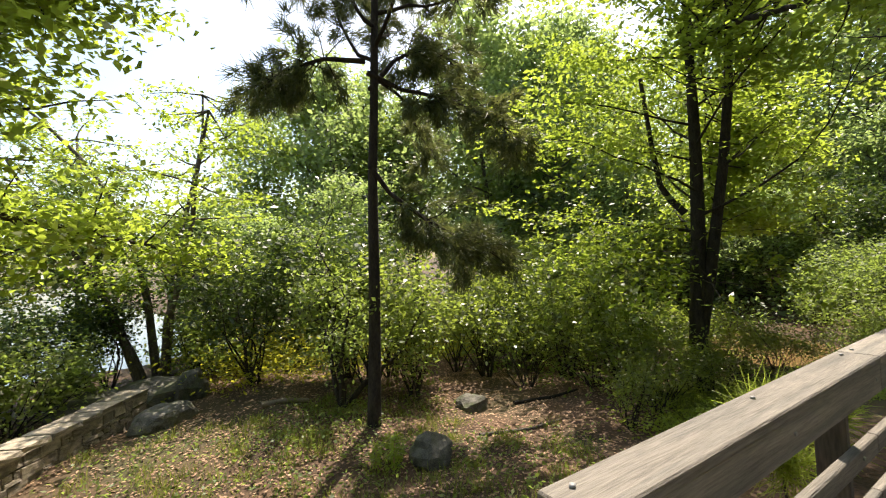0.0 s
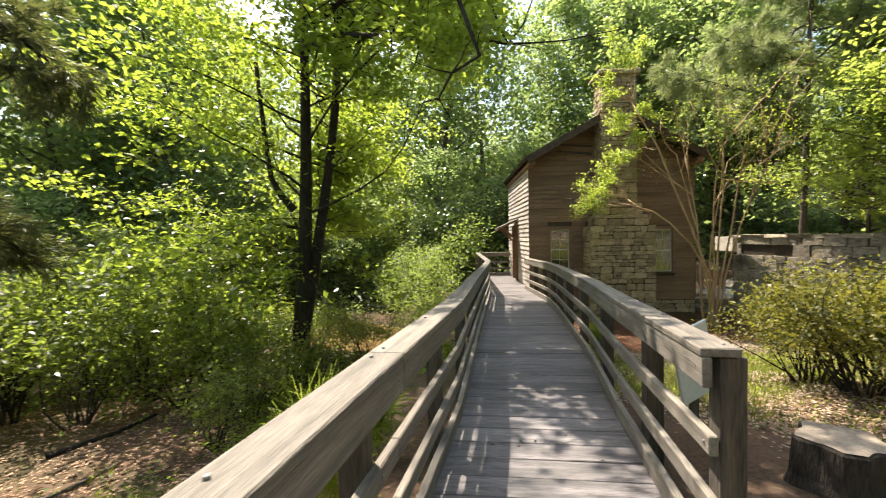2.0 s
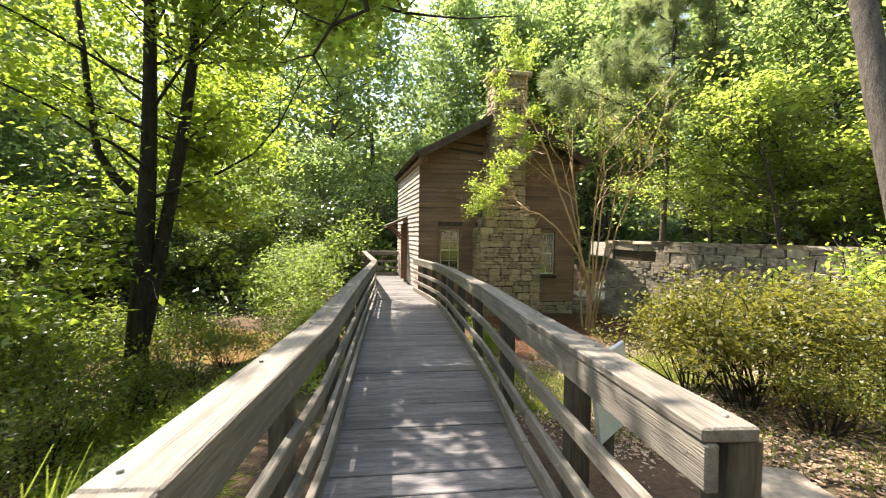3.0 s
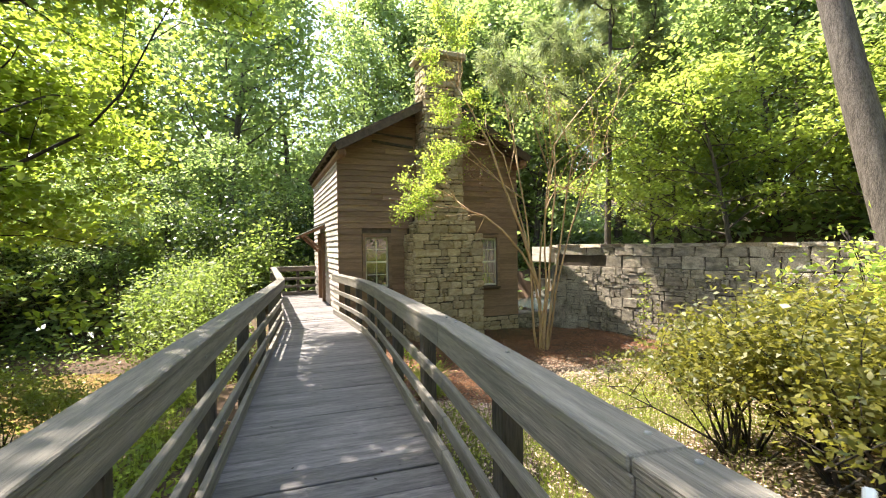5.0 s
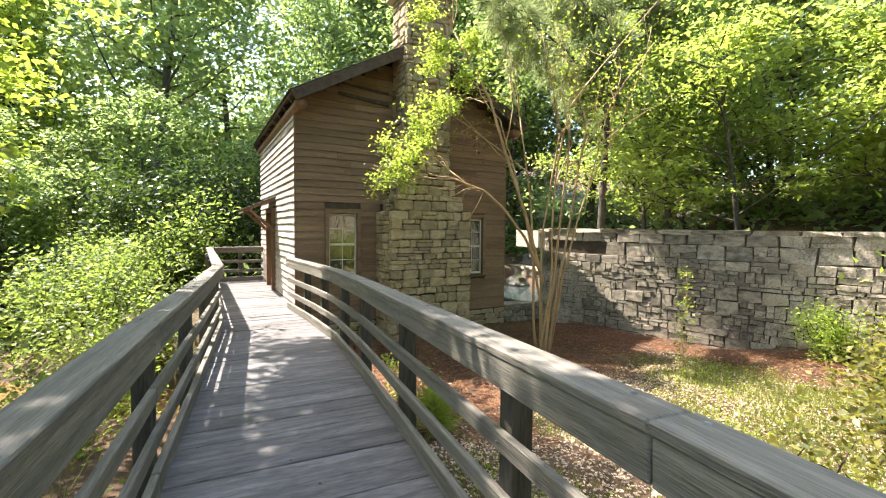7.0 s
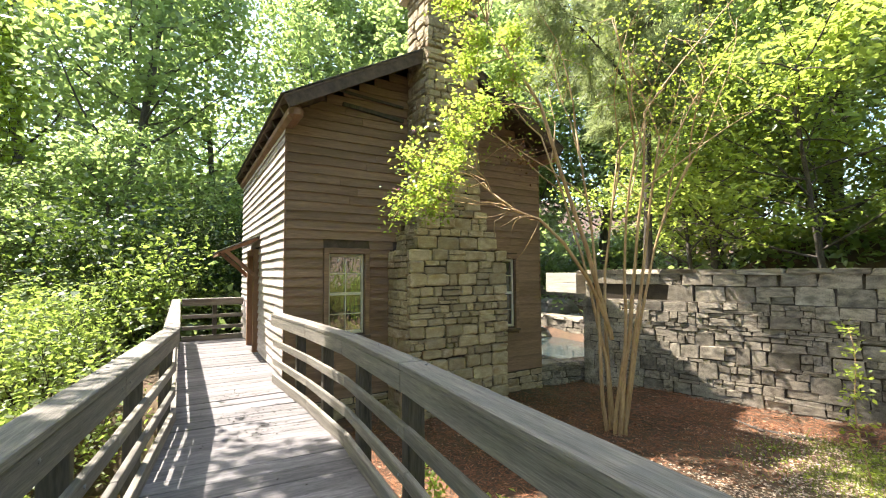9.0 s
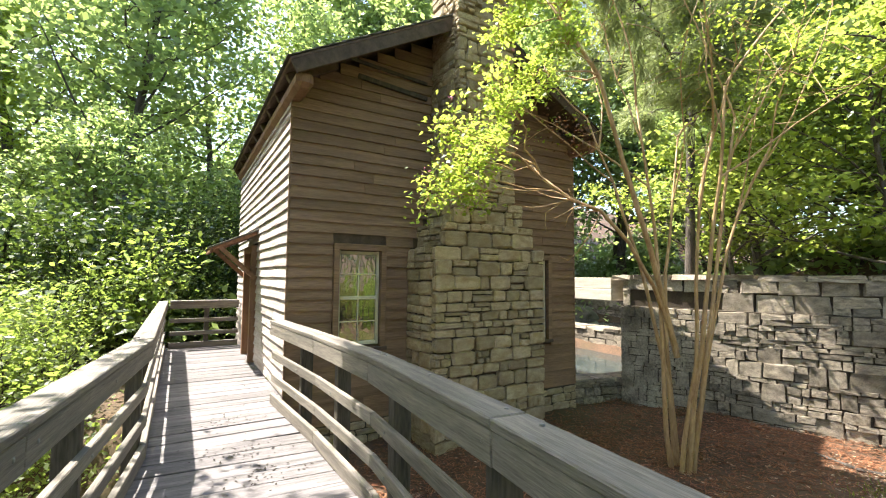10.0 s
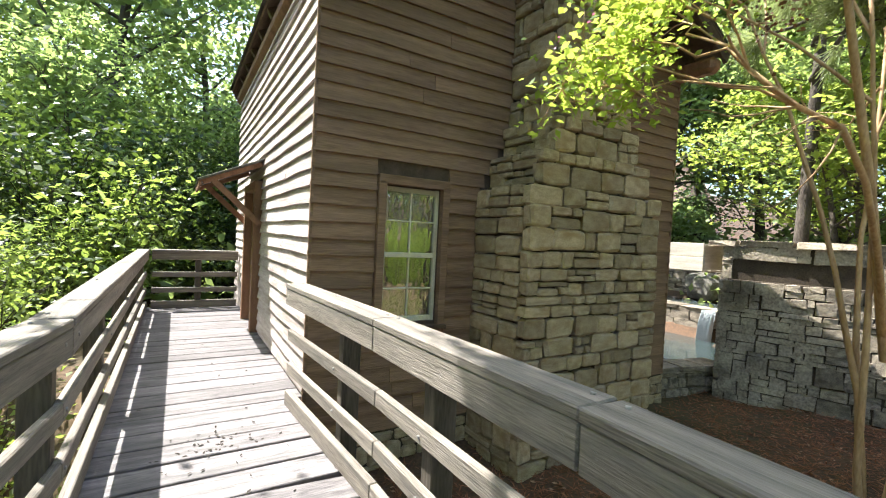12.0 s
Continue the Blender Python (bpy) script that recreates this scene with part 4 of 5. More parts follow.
def forest():
    rng = random.Random(77)
    placed = [(19.5, -13), (18.5, -11), (20.5, -15), (21.5, -17)]

    def in_sun(x, y, s, low, high, reach):
        """Whether a crown would shade the landing and the deck before it."""
        for px in (12.5, 14.5, 16.5, 18.5, 20.5):
            for h in range(3, 22):
                if low * s - 1 < h + 1 - ground_height(x, y) < high * s + 1 and math.hypot(x - px - 0.5 * h, y + 1.7 - 0.34 * h) < reach * s * 0.85:
                    return True
        return False

    def scatter(count, xa, xb, ya, yb, gap, kinds, name, label, smin, smax, group, dims):
        tries = made = 0
        while made < count and tries < 3000:
            tries += 1
            x, y, s = rng.uniform(xa, xb), rng.uniform(ya, yb), rng.uniform(smin, smax)
            if any(math.hypot(x - p, y - q) < gap for p, q in placed) or in_sun(x, y, s, *dims):
                continue
            placed.append((x, y))
            put(rng.choice(kinds), name, label, "tree", x, y, s, rng.uniform(0, 360), group)
            made += 1
    tall = "tall leafy broadleaf tree in the woods"
    big, mid = (3, 18, 5), (0.5, 7, 3)
    scatter(12, 25, 36, -22, 24, 4.2, BIG, "forest_tree", tall, 0.85, 1.15, "forest trees", big)
    scatter(11, 36, 52, -26, 28, 4.6, [FAR], "forest_tree", tall, 1.0, 1.3, "forest trees", big)
    scatter(14, 0, 26, -28, -16.5, 4.0, BIG, "forest_tree", tall, 0.8, 1.15, "forest trees", big)
    scatter(7, 9, 20, 20, 30, 3.4, BIG, "forest_tree", tall, 0.75, 1.05, "forest trees", big)
    scatter(5, 20, 32, 12, 26, 4.0, BIG, "forest_tree", tall, 0.75, 1.1, "forest trees", big)
    scatter(9, -16, -5, -16, 3, 3.6, [FAR], "forest_tree", tall, 0.8, 1.1, "forest trees", big)
    young = "young leafy tree under the tall woods"
    scatter(14, 24.5, 30, -20, 18, 2.5, MID[:2], "young_tree", young, 0.8, 1.25, "young trees", mid)
    scatter(12, 2, 22, -19, -14, 2.6, MID, "young_tree", young, 0.75, 1.15, "young trees", mid)
    scatter(4, 14, 24, 9, 15, 2.6, MID, "young_tree", young, 0.6, 0.95, "young trees", mid)
    scatter(7, 3.2, 9, 14.5, 18.5, 1.7, MID[:2], "shore_tree", "slender sunlit tree on the lake shore", 0.6, 0.9, "shore trees", mid)


forest()
for x, y, s, turn in ((24.5, -14.5, 0.9, 30), (23.0, -19.0, 1.0, 100), (27.5, -11.0, 0.95, 200), (29.0, -17.0, 1.05, 10), (20.0, 17.5, 1.1, 60), (23.0, 21.5, 1.1, 150)):
    put(BIG[1], "forest_tree", "tall leafy broadleaf tree in the woods", "tree", x, y, s, turn, "forest trees")
for x, y, s, turn in ((0.4, 16.2, 0.8, 40), (-1.4, 15.0, 0.75, 200)):
    put(MID[0], "shore_tree", "slender sunlit tree on the lake shore", "tree", x, y, s, turn, "shore trees")
put(MID[2], "dogwood_tree", "spreading yellow-green small tree behind the stone wall", "tree", 12.3, -12.6, 1.0, 20, "small spreading trees")
put(MID[2], "dogwood_tree", "spreading yellow-green small tree behind the stone wall", "tree", 9.4, -13.6, 0.95, 140, "small spreading trees")
put(MID[2], "dogwood_tree", "spreading yellow-green small tree behind the stone wall", "tree", 15.3, -13.0, 0.9, 250, "small spreading trees")


def hand_tree(name, label, at, wood, bark, crown_spots, leaves, size, spread, leaf, seed, flat=0.6, up=0.8):
    """A single tree with its own limbs, given about its foot."""
    rng = np.random.default_rng(seed)
    ob = thing(name, None, label, "tree", m=pose(*at))
    part("trunk", tubes("trunk", wood, bark, 9), ob)
    part("crown", quads("crown", leaf_quads(cloud(rng, np.array(crown_spots), leaves, spread, flat), size, rng, up=up), leaf), ob)
    return ob


def twin_maple():
    rng = np.random.default_rng(42)
    wood, spots = grow(rng, 16, 0.25, 0.27, 32, 5.4, flat=0.45, rise=0.08, forks=3, wobble=0.02)
    wood = wood[:1] + [(pts, [r * 0.55 for r in radii]) for pts, radii in wood[1:]]
    second = [np.array(p) for p in ((0.05, -0.08, 1.3), (0.13, -0.36, 2.8), (0.2, -0.55, 4.0), (0.3, -0.8, 5.6), (0.4, -1.0, 7.4), (0.46, -1.1, 9.0), (0.55, -1.2, 10.5), (0.62, -1.3, 12.0), (0.7, -1.4, 13.2), (0.75, -1.45, 14.2))]
    wood.append((second, taper(0.17, 0.05, 10)))
    # a crooked limb that leaves the main trunk low down
    hook = [np.array(p) for p in ((0, 0.05, 4.5), (-0.13, 0.32, 4.85), (-0.22, 0.54, 5.3), (-0.27, 0.66, 6.4), (-0.34, 0.8, 8.2))]
    wood.append((hook, taper(0.10, 0.05, 5)))
    for k in range(22):
        i = 3 + k % 6
        a = k * 2.4
        line = bend(rng, second[i], (math.cos(a), math.sin(a), 0.2), rng.uniform(2.2, 4.2), 6, 0.15, 0.02)
        wood.append((line, taper(0.028, 0.006, 7)))
        spots = np.concatenate([spots, np.array(line[2:])])
    # limbs added high over the bridge to throw shade on its deck
    for height, yaw, size in ((8.5, 3.6, 6.5), (9.0, 4.2, 5.5), (10.5, 3.9, 5.5), (10.2, 5.3, 5.2), (11.2, 5.0, 5.0), (11.5, 5.8, 6.0), (12.4, 5.65, 5.4)):
        over = bend(rng, (-0.2, -0.3, height), (math.cos(yaw), math.sin(yaw), 0.05), size, 9, 0.09, -0.01)
        wood.append((over, taper(0.10, 0.02, 10)))
        for k in range(24):
            p = over[3 + k % 7]
            line = bend(rng, p, rng.normal(size=3) * (1, 1, 0.35), rng.uniform(0.8, 1.9), 4, 0.2, -0.02)
            wood.append((line, taper(0.02, 0.005, 5)))
            spots = np.concatenate([spots, np.array(line[1:]), np.array(line[2:])])
    # low drooping sprays
    for k in range(18):
        a = 0.2 + k * 0.36
        line = bend(rng, (0, 0, rng.uniform(2.5, 5.0)), (math.cos(a), math.sin(a), 0.15), rng.uniform(3.0, 5.0), 6, 0.1, -0.05)
        wood.append((line, taper(0.015, 0.004, 7)))
        for _ in range(3):
            spots = np.concatenate([spots, np.array(line[2:]) + rng.normal(size=(5, 3)) * (0.35, 0.35, 0.15)])
    # long sprays that hang along the bank beside the walkway
    for k in range(16):
        line = bend(rng, (0.3, -0.5, rng.uniform(4.2, 8.5)), (1.0, -0.25 + 0.04 * k, -0.02), rng.uniform(3.0, 6.0), 7, 0.07, -0.035)
        wood.append((line, taper(0.022, 0.005, 8)))
        for _ in range(4):
            spots = np.concatenate([spots, np.array(line[2:]) + rng.normal(size=(6, 3)) * (0.4, 0.4, 0.08)])
    inner = [np.array(pts[1:-1]) for pts, radii in wood if 0.012 < radii[0] < 0.12]
    spots = np.concatenate([spots] + inner)
    # keep the way along the bridge clear
    wx, wy, wz = spots[:, 0] + 12.3, spots[:, 1] + 4.15, spots[:, 2] - 2.0
    spots = spots[((wz > 4.6) | (wy > 1.5)) & ((wz > 1.9) | (wx < 12.6))]
    wood = [(pts, radii) for pts, radii in wood if radii[0] > 0.06 or pts[-1][2] > 6.6 or pts[-1][1] > -2.6]
    # no leaves close before the trunk on the bridge side
    ahead, beside = -(spots[:, 0] * 0.92 + spots[:, 1] * 0.37), np.abs(spots[:, 1] * 0.92 - spots[:, 0] * 0.37 + 0.3)
    spots = spots[(ahead < 0.1) | (beside > 0.75) | (spots[:, 2] > 7.0)]
    # leaves left out on one side so that sun reaches the bank beside the bridge
    gx, gy = spots[:, 0] + 12.3 - 0.5 * (spots[:, 2] - 1.2), spots[:, 1] + 4.15 - 0.34 * (spots[:, 2] - 1.2)
    spots = spots[(np.hypot((gx - 9.8) / 1.7, (gy - 1.5) / 1.1) > 1) | (rng.random(len(spots)) < 0.2)]
    # gaps cut in the upper crown, placed by where their sun flecks land
    gaps = np.array([(math.cos(2.1 * k) * (1.2 + 0.22 * k), math.sin(2.1 * k) * (0.9 + 0.12 * k)) for k in range(18)] + [(-3.6, 0.3), (-2.6, -0.1), (-1.6, 0.4), (-0.6, 0.0)])
    fx, fy = spots[:, 0] - 0.5 * spots[:, 2] + 5.3, spots[:, 1] - 0.34 * spots[:, 2] + 5.9
    near = np.min(np.hypot(fx[:, None] - gaps[:, 0], (fy[:, None] - gaps[:, 1]) * 1.2), 1)
    spots = spots[(near > np.where(fy < -1.2, 0.9, 0.58)) | (spots[:, 2] < 5.5)]
    hand_tree("maple_tree", "dark twin-trunked maple leaning over the stream bank", (12.3, 4.15, ground_height(12.3, 4.15)), wood, DARKBARK, spots, 62000, 0.155, 0.33, MAPLE, 43, 0.28, 1.5)


twin_maple()


def leaning_clump():
    rng = np.random.default_rng(52)
    wood, spots = [], []
    for k, (a, tilt, n) in enumerate(((0.2, 0.25, 8.5), (2.2, 0.4, 8.0), (3.0, 0.6, 7.0), (1.0, 0.12, 9.0), (5.3, 0.35, 7.5))):
        line = bend(rng, (0.25 * math.cos(a), 0.25 * math.sin(a), -0.2), (math.cos(a) * tilt, math.sin(a) * tilt, 1), n, 8, 0.1, 0.03)
        wood.append((line, taper(0.13, 0.03, 9)))
        for j in range(3, 9):
            for _ in range(3):
                sub = bend(rng, line[j], rng.normal(size=3) * (1, 1, 0.4), rng.uniform(1.0, 2.2), 4, 0.2, 0.05)
                wood.append((sub, taper(0.03, 0.006, 5)))
                spots += sub[2:]
    hand_tree("leaning_tree", "clump of leaning slender trunks on the lake shore", (1.9, 14.2, ground_height(1.9, 14.2)), wood, BARK, spots, 12000, 0.13, 0.3, MAPLE, 53, 0.3, 1.4)


leaning_clump()


def corner_maple():
    rng = np.random.default_rng(62)
    wood, spots = grow(rng, 9.0, 0.16, 0.28, 22, 3.0, flat=0.5, forks=3)
    limb = [np.array(p) for p in ((0, 0, 3.2), (0.8, 0.3, 3.6), (1.7, 0.6, 3.75), (2.5, 0.9, 3.55), (3.1, 1.0, 3.4))]
    wood.append((limb, taper(0.075, 0.02, 5)))
    upper = [np.array(p) for p in ((0, 0, 4.6), (0.6, 0.0, 5.4), (1.2, -0.2, 6.1), (1.8, -0.4, 6.5), (2.3, -0.6, 6.9))]
    wood.append((upper, taper(0.07, 0.02, 5)))
    for k in range(104):
        sub = bend(rng, limb[1 + k % 4] if k < 16 else upper[1 + k % 4], rng.normal(size=3) * (1, 1, 0.4) + (0.3, 0.1, 0), rng.uniform(0.6, 1.6), 4, 0.2)
        wood.append((sub, taper(0.015, 0.004, 5)))
        spots = np.concatenate([spots, np.array(sub[1:]), np.array(sub[1:])])
    hand_tree("maple_tree", "maple with sunlit yellow-green leaves at the path side", (-2.1, 6.6, ground_height(-2.1, 6.6)), wood, DARKBARK, spots, 38000, 0.12, 0.28, MAPLE, 63, 0.35, 1.4)


corner_maple()


def side_tree():
    """The small crooked tree and the dark bush behind the pine."""
    rng = np.random.default_rng(72)
    wood, spots = [], []
    for a, tilt, n in ((0.6, 0.55, 3.6), (2.4, 0.25, 3.2), (-0.6, 0.9, 3.2), (4.0, 0.35, 2.6)):
        line = bend(rng, (0, 0, -0.1), (math.cos(a) * tilt, math.sin(a) * tilt, 1), n, 7, 0.2, 0.02)
        wood.append((line, taper(0.07, 0.012, 8)))
        for j in range(3, 8):
            for _ in range(2):
                sub = bend(rng, line[j], rng.normal(size=3) * (1, 1, 0.5), rng.uniform(0.5, 1.3), 3, 0.3)
                wood.append((sub, taper(0.016, 0.004, 4)))
                spots += sub[1:]
    hand_tree("crooked_tree", "small crooked dark-stemmed tree beside the pine", (4.2, 8.0, ground_height(4.2, 8.0)), wood, DARKBARK, spots, 4500, 0.09, 0.22, SHRUB, 73)


side_tree()


def pine(name, label, at, height, radius, first, limbs, reach, tufts, seed, bark, length=0.17, each=15, lean=(0, 0), thin=0.005, extra=(), leaf=NEEDLE):
    rng = np.random.default_rng(seed)
    trunk = bend(rng, (0, 0, -0.3), (lean[0], lean[1], 1), height, 12, 0.015, 0.01)
    wood = [(trunk, taper(radius, radius * 0.2, 13))]
    tips, ways = [], []
    for k in range(limbs):
        f = first + (0.98 - first) * (k + rng.uniform(0, 0.6)) / limbs
        i = min(int(f * 12), 11)
        base = trunk[i] + (trunk[i + 1] - trunk[i]) * (f * 12 - i)
        a = k * 2.4 + rng.uniform(-0.4, 0.4)
        size = reach * (1.05 - 0.75 * (f - first) / (1 - first)) * rng.uniform(0.7, 1.15)
        line = bend(rng, base, (math.cos(a), math.sin(a), rng.uniform(-0.1, 0.35)), size, 7, 0.16, 0.01)
        wood.append((line, taper(radius * 0.34, 0.012, 8)))
        for j in range(3, 8):
            for _ in range(4):
                sub = bend(rng, line[j], unit(line[j] - line[j - 1]) + rng.normal(size=3) * 0.75, rng.uniform(0.25, 0.7), 3, 0.2, 0.05)
                wood.append((sub, taper(0.012, 0.004, 4)))
                for q in (2, 3):
                    tips.append(sub[q])
                    ways.append(unit(sub[q] - sub[q - 1]))
    # single long limbs, given about the foot
    for line in extra:
        line = [np.array(p, float) for p in line]
        fine = [line[i] + (line[i + 1] - line[i]) * q for i in range(len(line) - 1) for q in (0.0, 0.25, 0.5, 0.75)] + [line[-1]]
        wood.append((line, taper(radius * 0.42, 0.014, len(line))))
        for j in range(len(fine) // 3, len(fine)):
            for _ in range(5):
                sub = bend(rng, fine[j], unit(fine[j] - fine[j - 1]) * 0.6 + rng.normal(size=3) * 0.7 + (0, 0, -0.25), rng.uniform(0.3, 0.8), 3, 0.2, -0.05)
                wood.append((sub, taper(0.012, 0.004, 4)))
                for q in (2, 3):
                    tips.append(sub[q])
                    ways.append(unit(sub[q] - sub[q - 1]))
    tips, ways = np.array(tips), np.array(ways)
    pick = rng.integers(0, len(tips), tufts)
    ob = thing(name, None, label, "tree", m=pose(*at))
    part("trunk", tubes("pine_trunk", wood, bark, 8), ob)
    part("crown", quads("needles", needle_quads(tips[pick] + rng.normal(size=(tufts, 3)) * 0.06, ways[pick], length, rng, each, thin), leaf), ob)
    return ob


pine("pine_tree", "slim dark pine with ragged needle tufts among leaf litter", (3.98, 6.55, ground_height(3.98, 6.55)), 14, 0.13, 0.46, 32, 2.7, 6800, 82, DARKBARK, 0.2, 13, lean=(0.075, 0.0), thin=0.0085,
     extra=(((0.4, 0, 5.9), (0.9, -0.1, 6.5), (1.5, -0.2, 6.9), (2.1, -0.3, 6.8)),
            ((0.36, 0, 6.2), (0.9, -0.3, 5.9), (1.5, -0.7, 5.75), (2.3, -1.1, 5.4), (2.8, -1.4, 5.0)),
            ((0.3, 0, 4.5), (0.55, -0.2, 4.0), (1.1, -0.5, 3.5), (1.7, -0.8, 3.1), (2.1, -1.0, 2.9)),
            ((0.34, 0, 6.4), (-0.3, 0.3, 6.4), (-0.8, 0.5, 6.2), (-1.2, 0.7, 5.9))))
pine("pine_tree", "long-needled pine rising behind the stone wall", (15.2, -10.9, 1.3), 12, 0.12, 0.40, 24, 2.4, 4200, 83, BARK, 0.32, 14, thin=0.008, leaf=PALENEEDLE,
     extra=(((0, 0, 3.9), (-0.6, 1.1, 4.3), (-1.0, 2.4, 4.6), (-1.3, 3.6, 4.8), (-1.5, 4.6, 5.0)),
            ((0, 0, 4.9), (-0.7, 0.9, 5.3), (-1.3, 2.2, 5.7), (-1.6, 3.3, 5.8)),
            ((0, 0, 3.3), (-0.7, 0.8, 3.7), (-1.4, 1.6, 4.0), (-1.9, 2.4, 4.2))))


def leaning_pine():
    rng = np.random.default_rng(92)
    trunk = [np.array(p) for p in ((-0.9, -0.2, -0.4), (-0.5, -0.1, 2.0), (0.0, 0, 4.6), (0.5, 0.05, 7.5), (1.1, 0.1, 11.0), (1.7, 0.2, 15.0))]
    wood = [(trunk, taper(0.32, 0.15, 6))]
    tips = []
    for k in range(18):
        line = bend(rng, trunk[4] + (trunk[5] - trunk[4]) * rng.random(), rng.normal(size=3) * (1, 1, 0.3), rng.uniform(1.5, 3.2), 5, 0.2)
        wood.append((line, taper(0.06, 0.012, 6)))
        tips += line[2:]
    pts = cloud(rng, np.array(tips), 700, 0.3)
    ob = thing("pine_tree", None, "big leaning grey-barked pine at the garden edge", "tree", m=pose(8.5, -10.2, -0.1))
    part("trunk", tubes("pine_trunk", wood, BARK, 12), ob)
    part("crown", quads("needles", needle_quads(pts, unit(rng.normal(size=pts.shape)), 0.28, rng, 12, 0.007), NEEDLE), ob)


leaning_pine()


def crape_myrtle():
    rng = np.random.default_rng(102)
    base = np.array((13.05, -6.85, ground_height(13.05, -6.85) - 0.1))
    wood, spots = [], []
    for k in range(7):
        a = 2 * math.pi * k / 7 + rng.uniform(-0.3, 0.3)
        tilt = rng.uniform(0.04, 0.17)
        line = bend(rng, base + (0.12 * math.cos(a), 0.12 * math.sin(a), 0), (math.cos(a) * tilt, math.sin(a) * tilt, 1), rng.uniform(4.2, 5.4), 9, 0.05, 0.0)
        wood.append((line, taper(rng.uniform(0.026, 0.042), 0.014, 10)))
        for j in range(3):
            sub = bend(rng, line[-1 - j], unit(line[-1] - line[-2]) + rng.normal(size=3) * 0.35, rng.uniform(1.6, 2.8), 6, 0.1, 0.02)
            wood.append((sub, taper(0.018, 0.006, 7)))
            for q in (3, 4, 5, 6):
                tw = bend(rng, sub[q], rng.normal(size=3) + (0, 0, 0.4), 0.7, 3, 0.2)
                wood.append((tw, taper(0.007, 0.003, 4)))
                spots += tw[1:]
    # two pale limbs towards the chimney: a low crooked one and a tall one, both with bright sprays
    spray, petals = [], []
    low = [np.array(p) for p in ((13.05, -6.8, 0.7), (13.02, -6.3, 1.5), (12.98, -5.75, 2.05), (13.0, -5.3, 2.38), (13.15, -5.0, 2.5), (13.35, -4.75, 2.75))]
    tall = [np.array(p) for p in ((13.05, -6.8, 0.6), (13.1, -6.35, 2.0), (13.15, -5.9, 3.1), (13.2, -5.55, 4.1), (13.55, -5.3, 4.9), (13.9, -5.1, 5.6))]
    wood += [(low, taper(0.03, 0.016, 6)), (tall, taper(0.04, 0.018, 6))]
    for start, goal in ((low[4], (13.9, -3.55, 2.5)), (low[4], (14.0, -3.85, 2.75)), (low[5], (14.15, -4.1, 2.95)), (low[5], (14.3, -4.55, 3.45)), (low[5], (13.5, -3.6, 3.2)), (low[5], (13.3, -4.1, 3.7)), (tall[3], (13.4, -4.3, 3.9)), (tall[3], (13.3, -4.9, 4.4)), (tall[3], (14.35, -4.85, 3.95)), (tall[4], (14.1, -4.75, 4.8)), (tall[4], (13.6, -4.6, 5.1)), (tall[4], (13.5, -5.4, 5.3)), (tall[5], (14.1, -4.5, 5.8)), (tall[5], (13.7, -4.1, 6.2)), (tall[5], (13.7, -4.9, 6.9)), (tall[5], (13.8, -5.5, 7.3)), (tall[5], (13.8, -4.5, 7.6))):
        goal, n = np.array(goal), 6
        line = [start + (goal - start) * i / n + rng.normal(size=3) * 0.04 * (0 < i < n) + np.array((0, 0, 0.10 * math.sin(math.pi * i / n))) for i in range(n + 1)]
        wood.append((line, taper(0.013, 0.005, n + 1)))
        for i in range(4, n + 1):
            for _ in range(6):
                tw = bend(rng, line[i], rng.normal(size=3) * (0.7, 0.7, 0.55) + (0.1, 0.2, 0.05), rng.uniform(0.15, 0.36), 3, 0.25)
                wood.append((tw, taper(0.005, 0.002, 4)))
                spray += tw[1:]
        petals.append(line[-1] + np.array((0, 0, 0.3)))
    for _ in range(7):
        bare = bend(rng, low[3 + rng.integers(0, 2)], (0.5, 0.6, -0.15) + rng.normal(size=3) * 0.4, rng.uniform(0.5, 0.9), 5, 0.35)
        wood.append((bare, taper(0.01, 0.003, 6)))
    ob = thing("crape_myrtle", None, "crape myrtle with smooth tan stems and bright green sprays", "tree")
    part("trunk", tubes("trunk", wood, SMOOTH, 8), ob)
    part("crown", quads("crown", leaf_quads(cloud(rng, np.array(spots), 2600, 0.2), 0.06, rng, 0.6), MAPLE), ob)
    part("leaf_spray", quads("leaf_spray", leaf_quads(cloud(rng, np.array(spray), 7500, 0.08, 0.5), 0.066, rng, 0.62, up=1.3), BRIGHT), ob, None, "bright yellow-green leaves in sun")
    tagged(part("blossom", quads("blossom", leaf_quads(cloud(rng, np.array(petals), 45, 0.03), 0.03, rng, 0.9), FLOWER), ob, None, "small pink blossom heads"), kind="stuff")
    tagged(part("seed_head", quads("seed_head", leaf_quads(cloud(rng, np.array([(13.6, -5.3, 3.5), (13.5, -5.5, 3.4)]), 160, 0.09, 1.6), 0.04, rng, 0.8), SEED), ob, None, "dry brown seed heads"), kind="stuff")


crape_myrtle()

# ---- shrubs ----
AZ = "azalea bush with olive and yellow leaves on dark stems"
for x, y, s, turn in ((5.8, -4.35, 0.95, 0), (6.3, -5.2, 1.05, 80), (5.5, -5.5, 0.9, 160), (5.0, -4.3, 0.5, 220), (6.75, -4.55, 0.85, 300), (6.6, -6.2, 1.0, 30), (5.7, -6.9, 0.95, 110)):
    put(SHRUBS[2], "azalea_bush", AZ, "bush", x, y, s, turn, "azalea bushes")
for x, y, s, turn in ((7.0, -7.6, 1.35, 10), (6.3, -8.2, 1.4, 100), (7.4, -9.2, 1.4, 40), (5.2, -8.0, 1.4, 70), (9.3, -9.9, 0.7, 200)):
    put(SHRUBS[4], "leafy_shrub", "fresh green leafy shrub in front of the stone wall", "bush", x, y, s, turn, "garden shrubs")
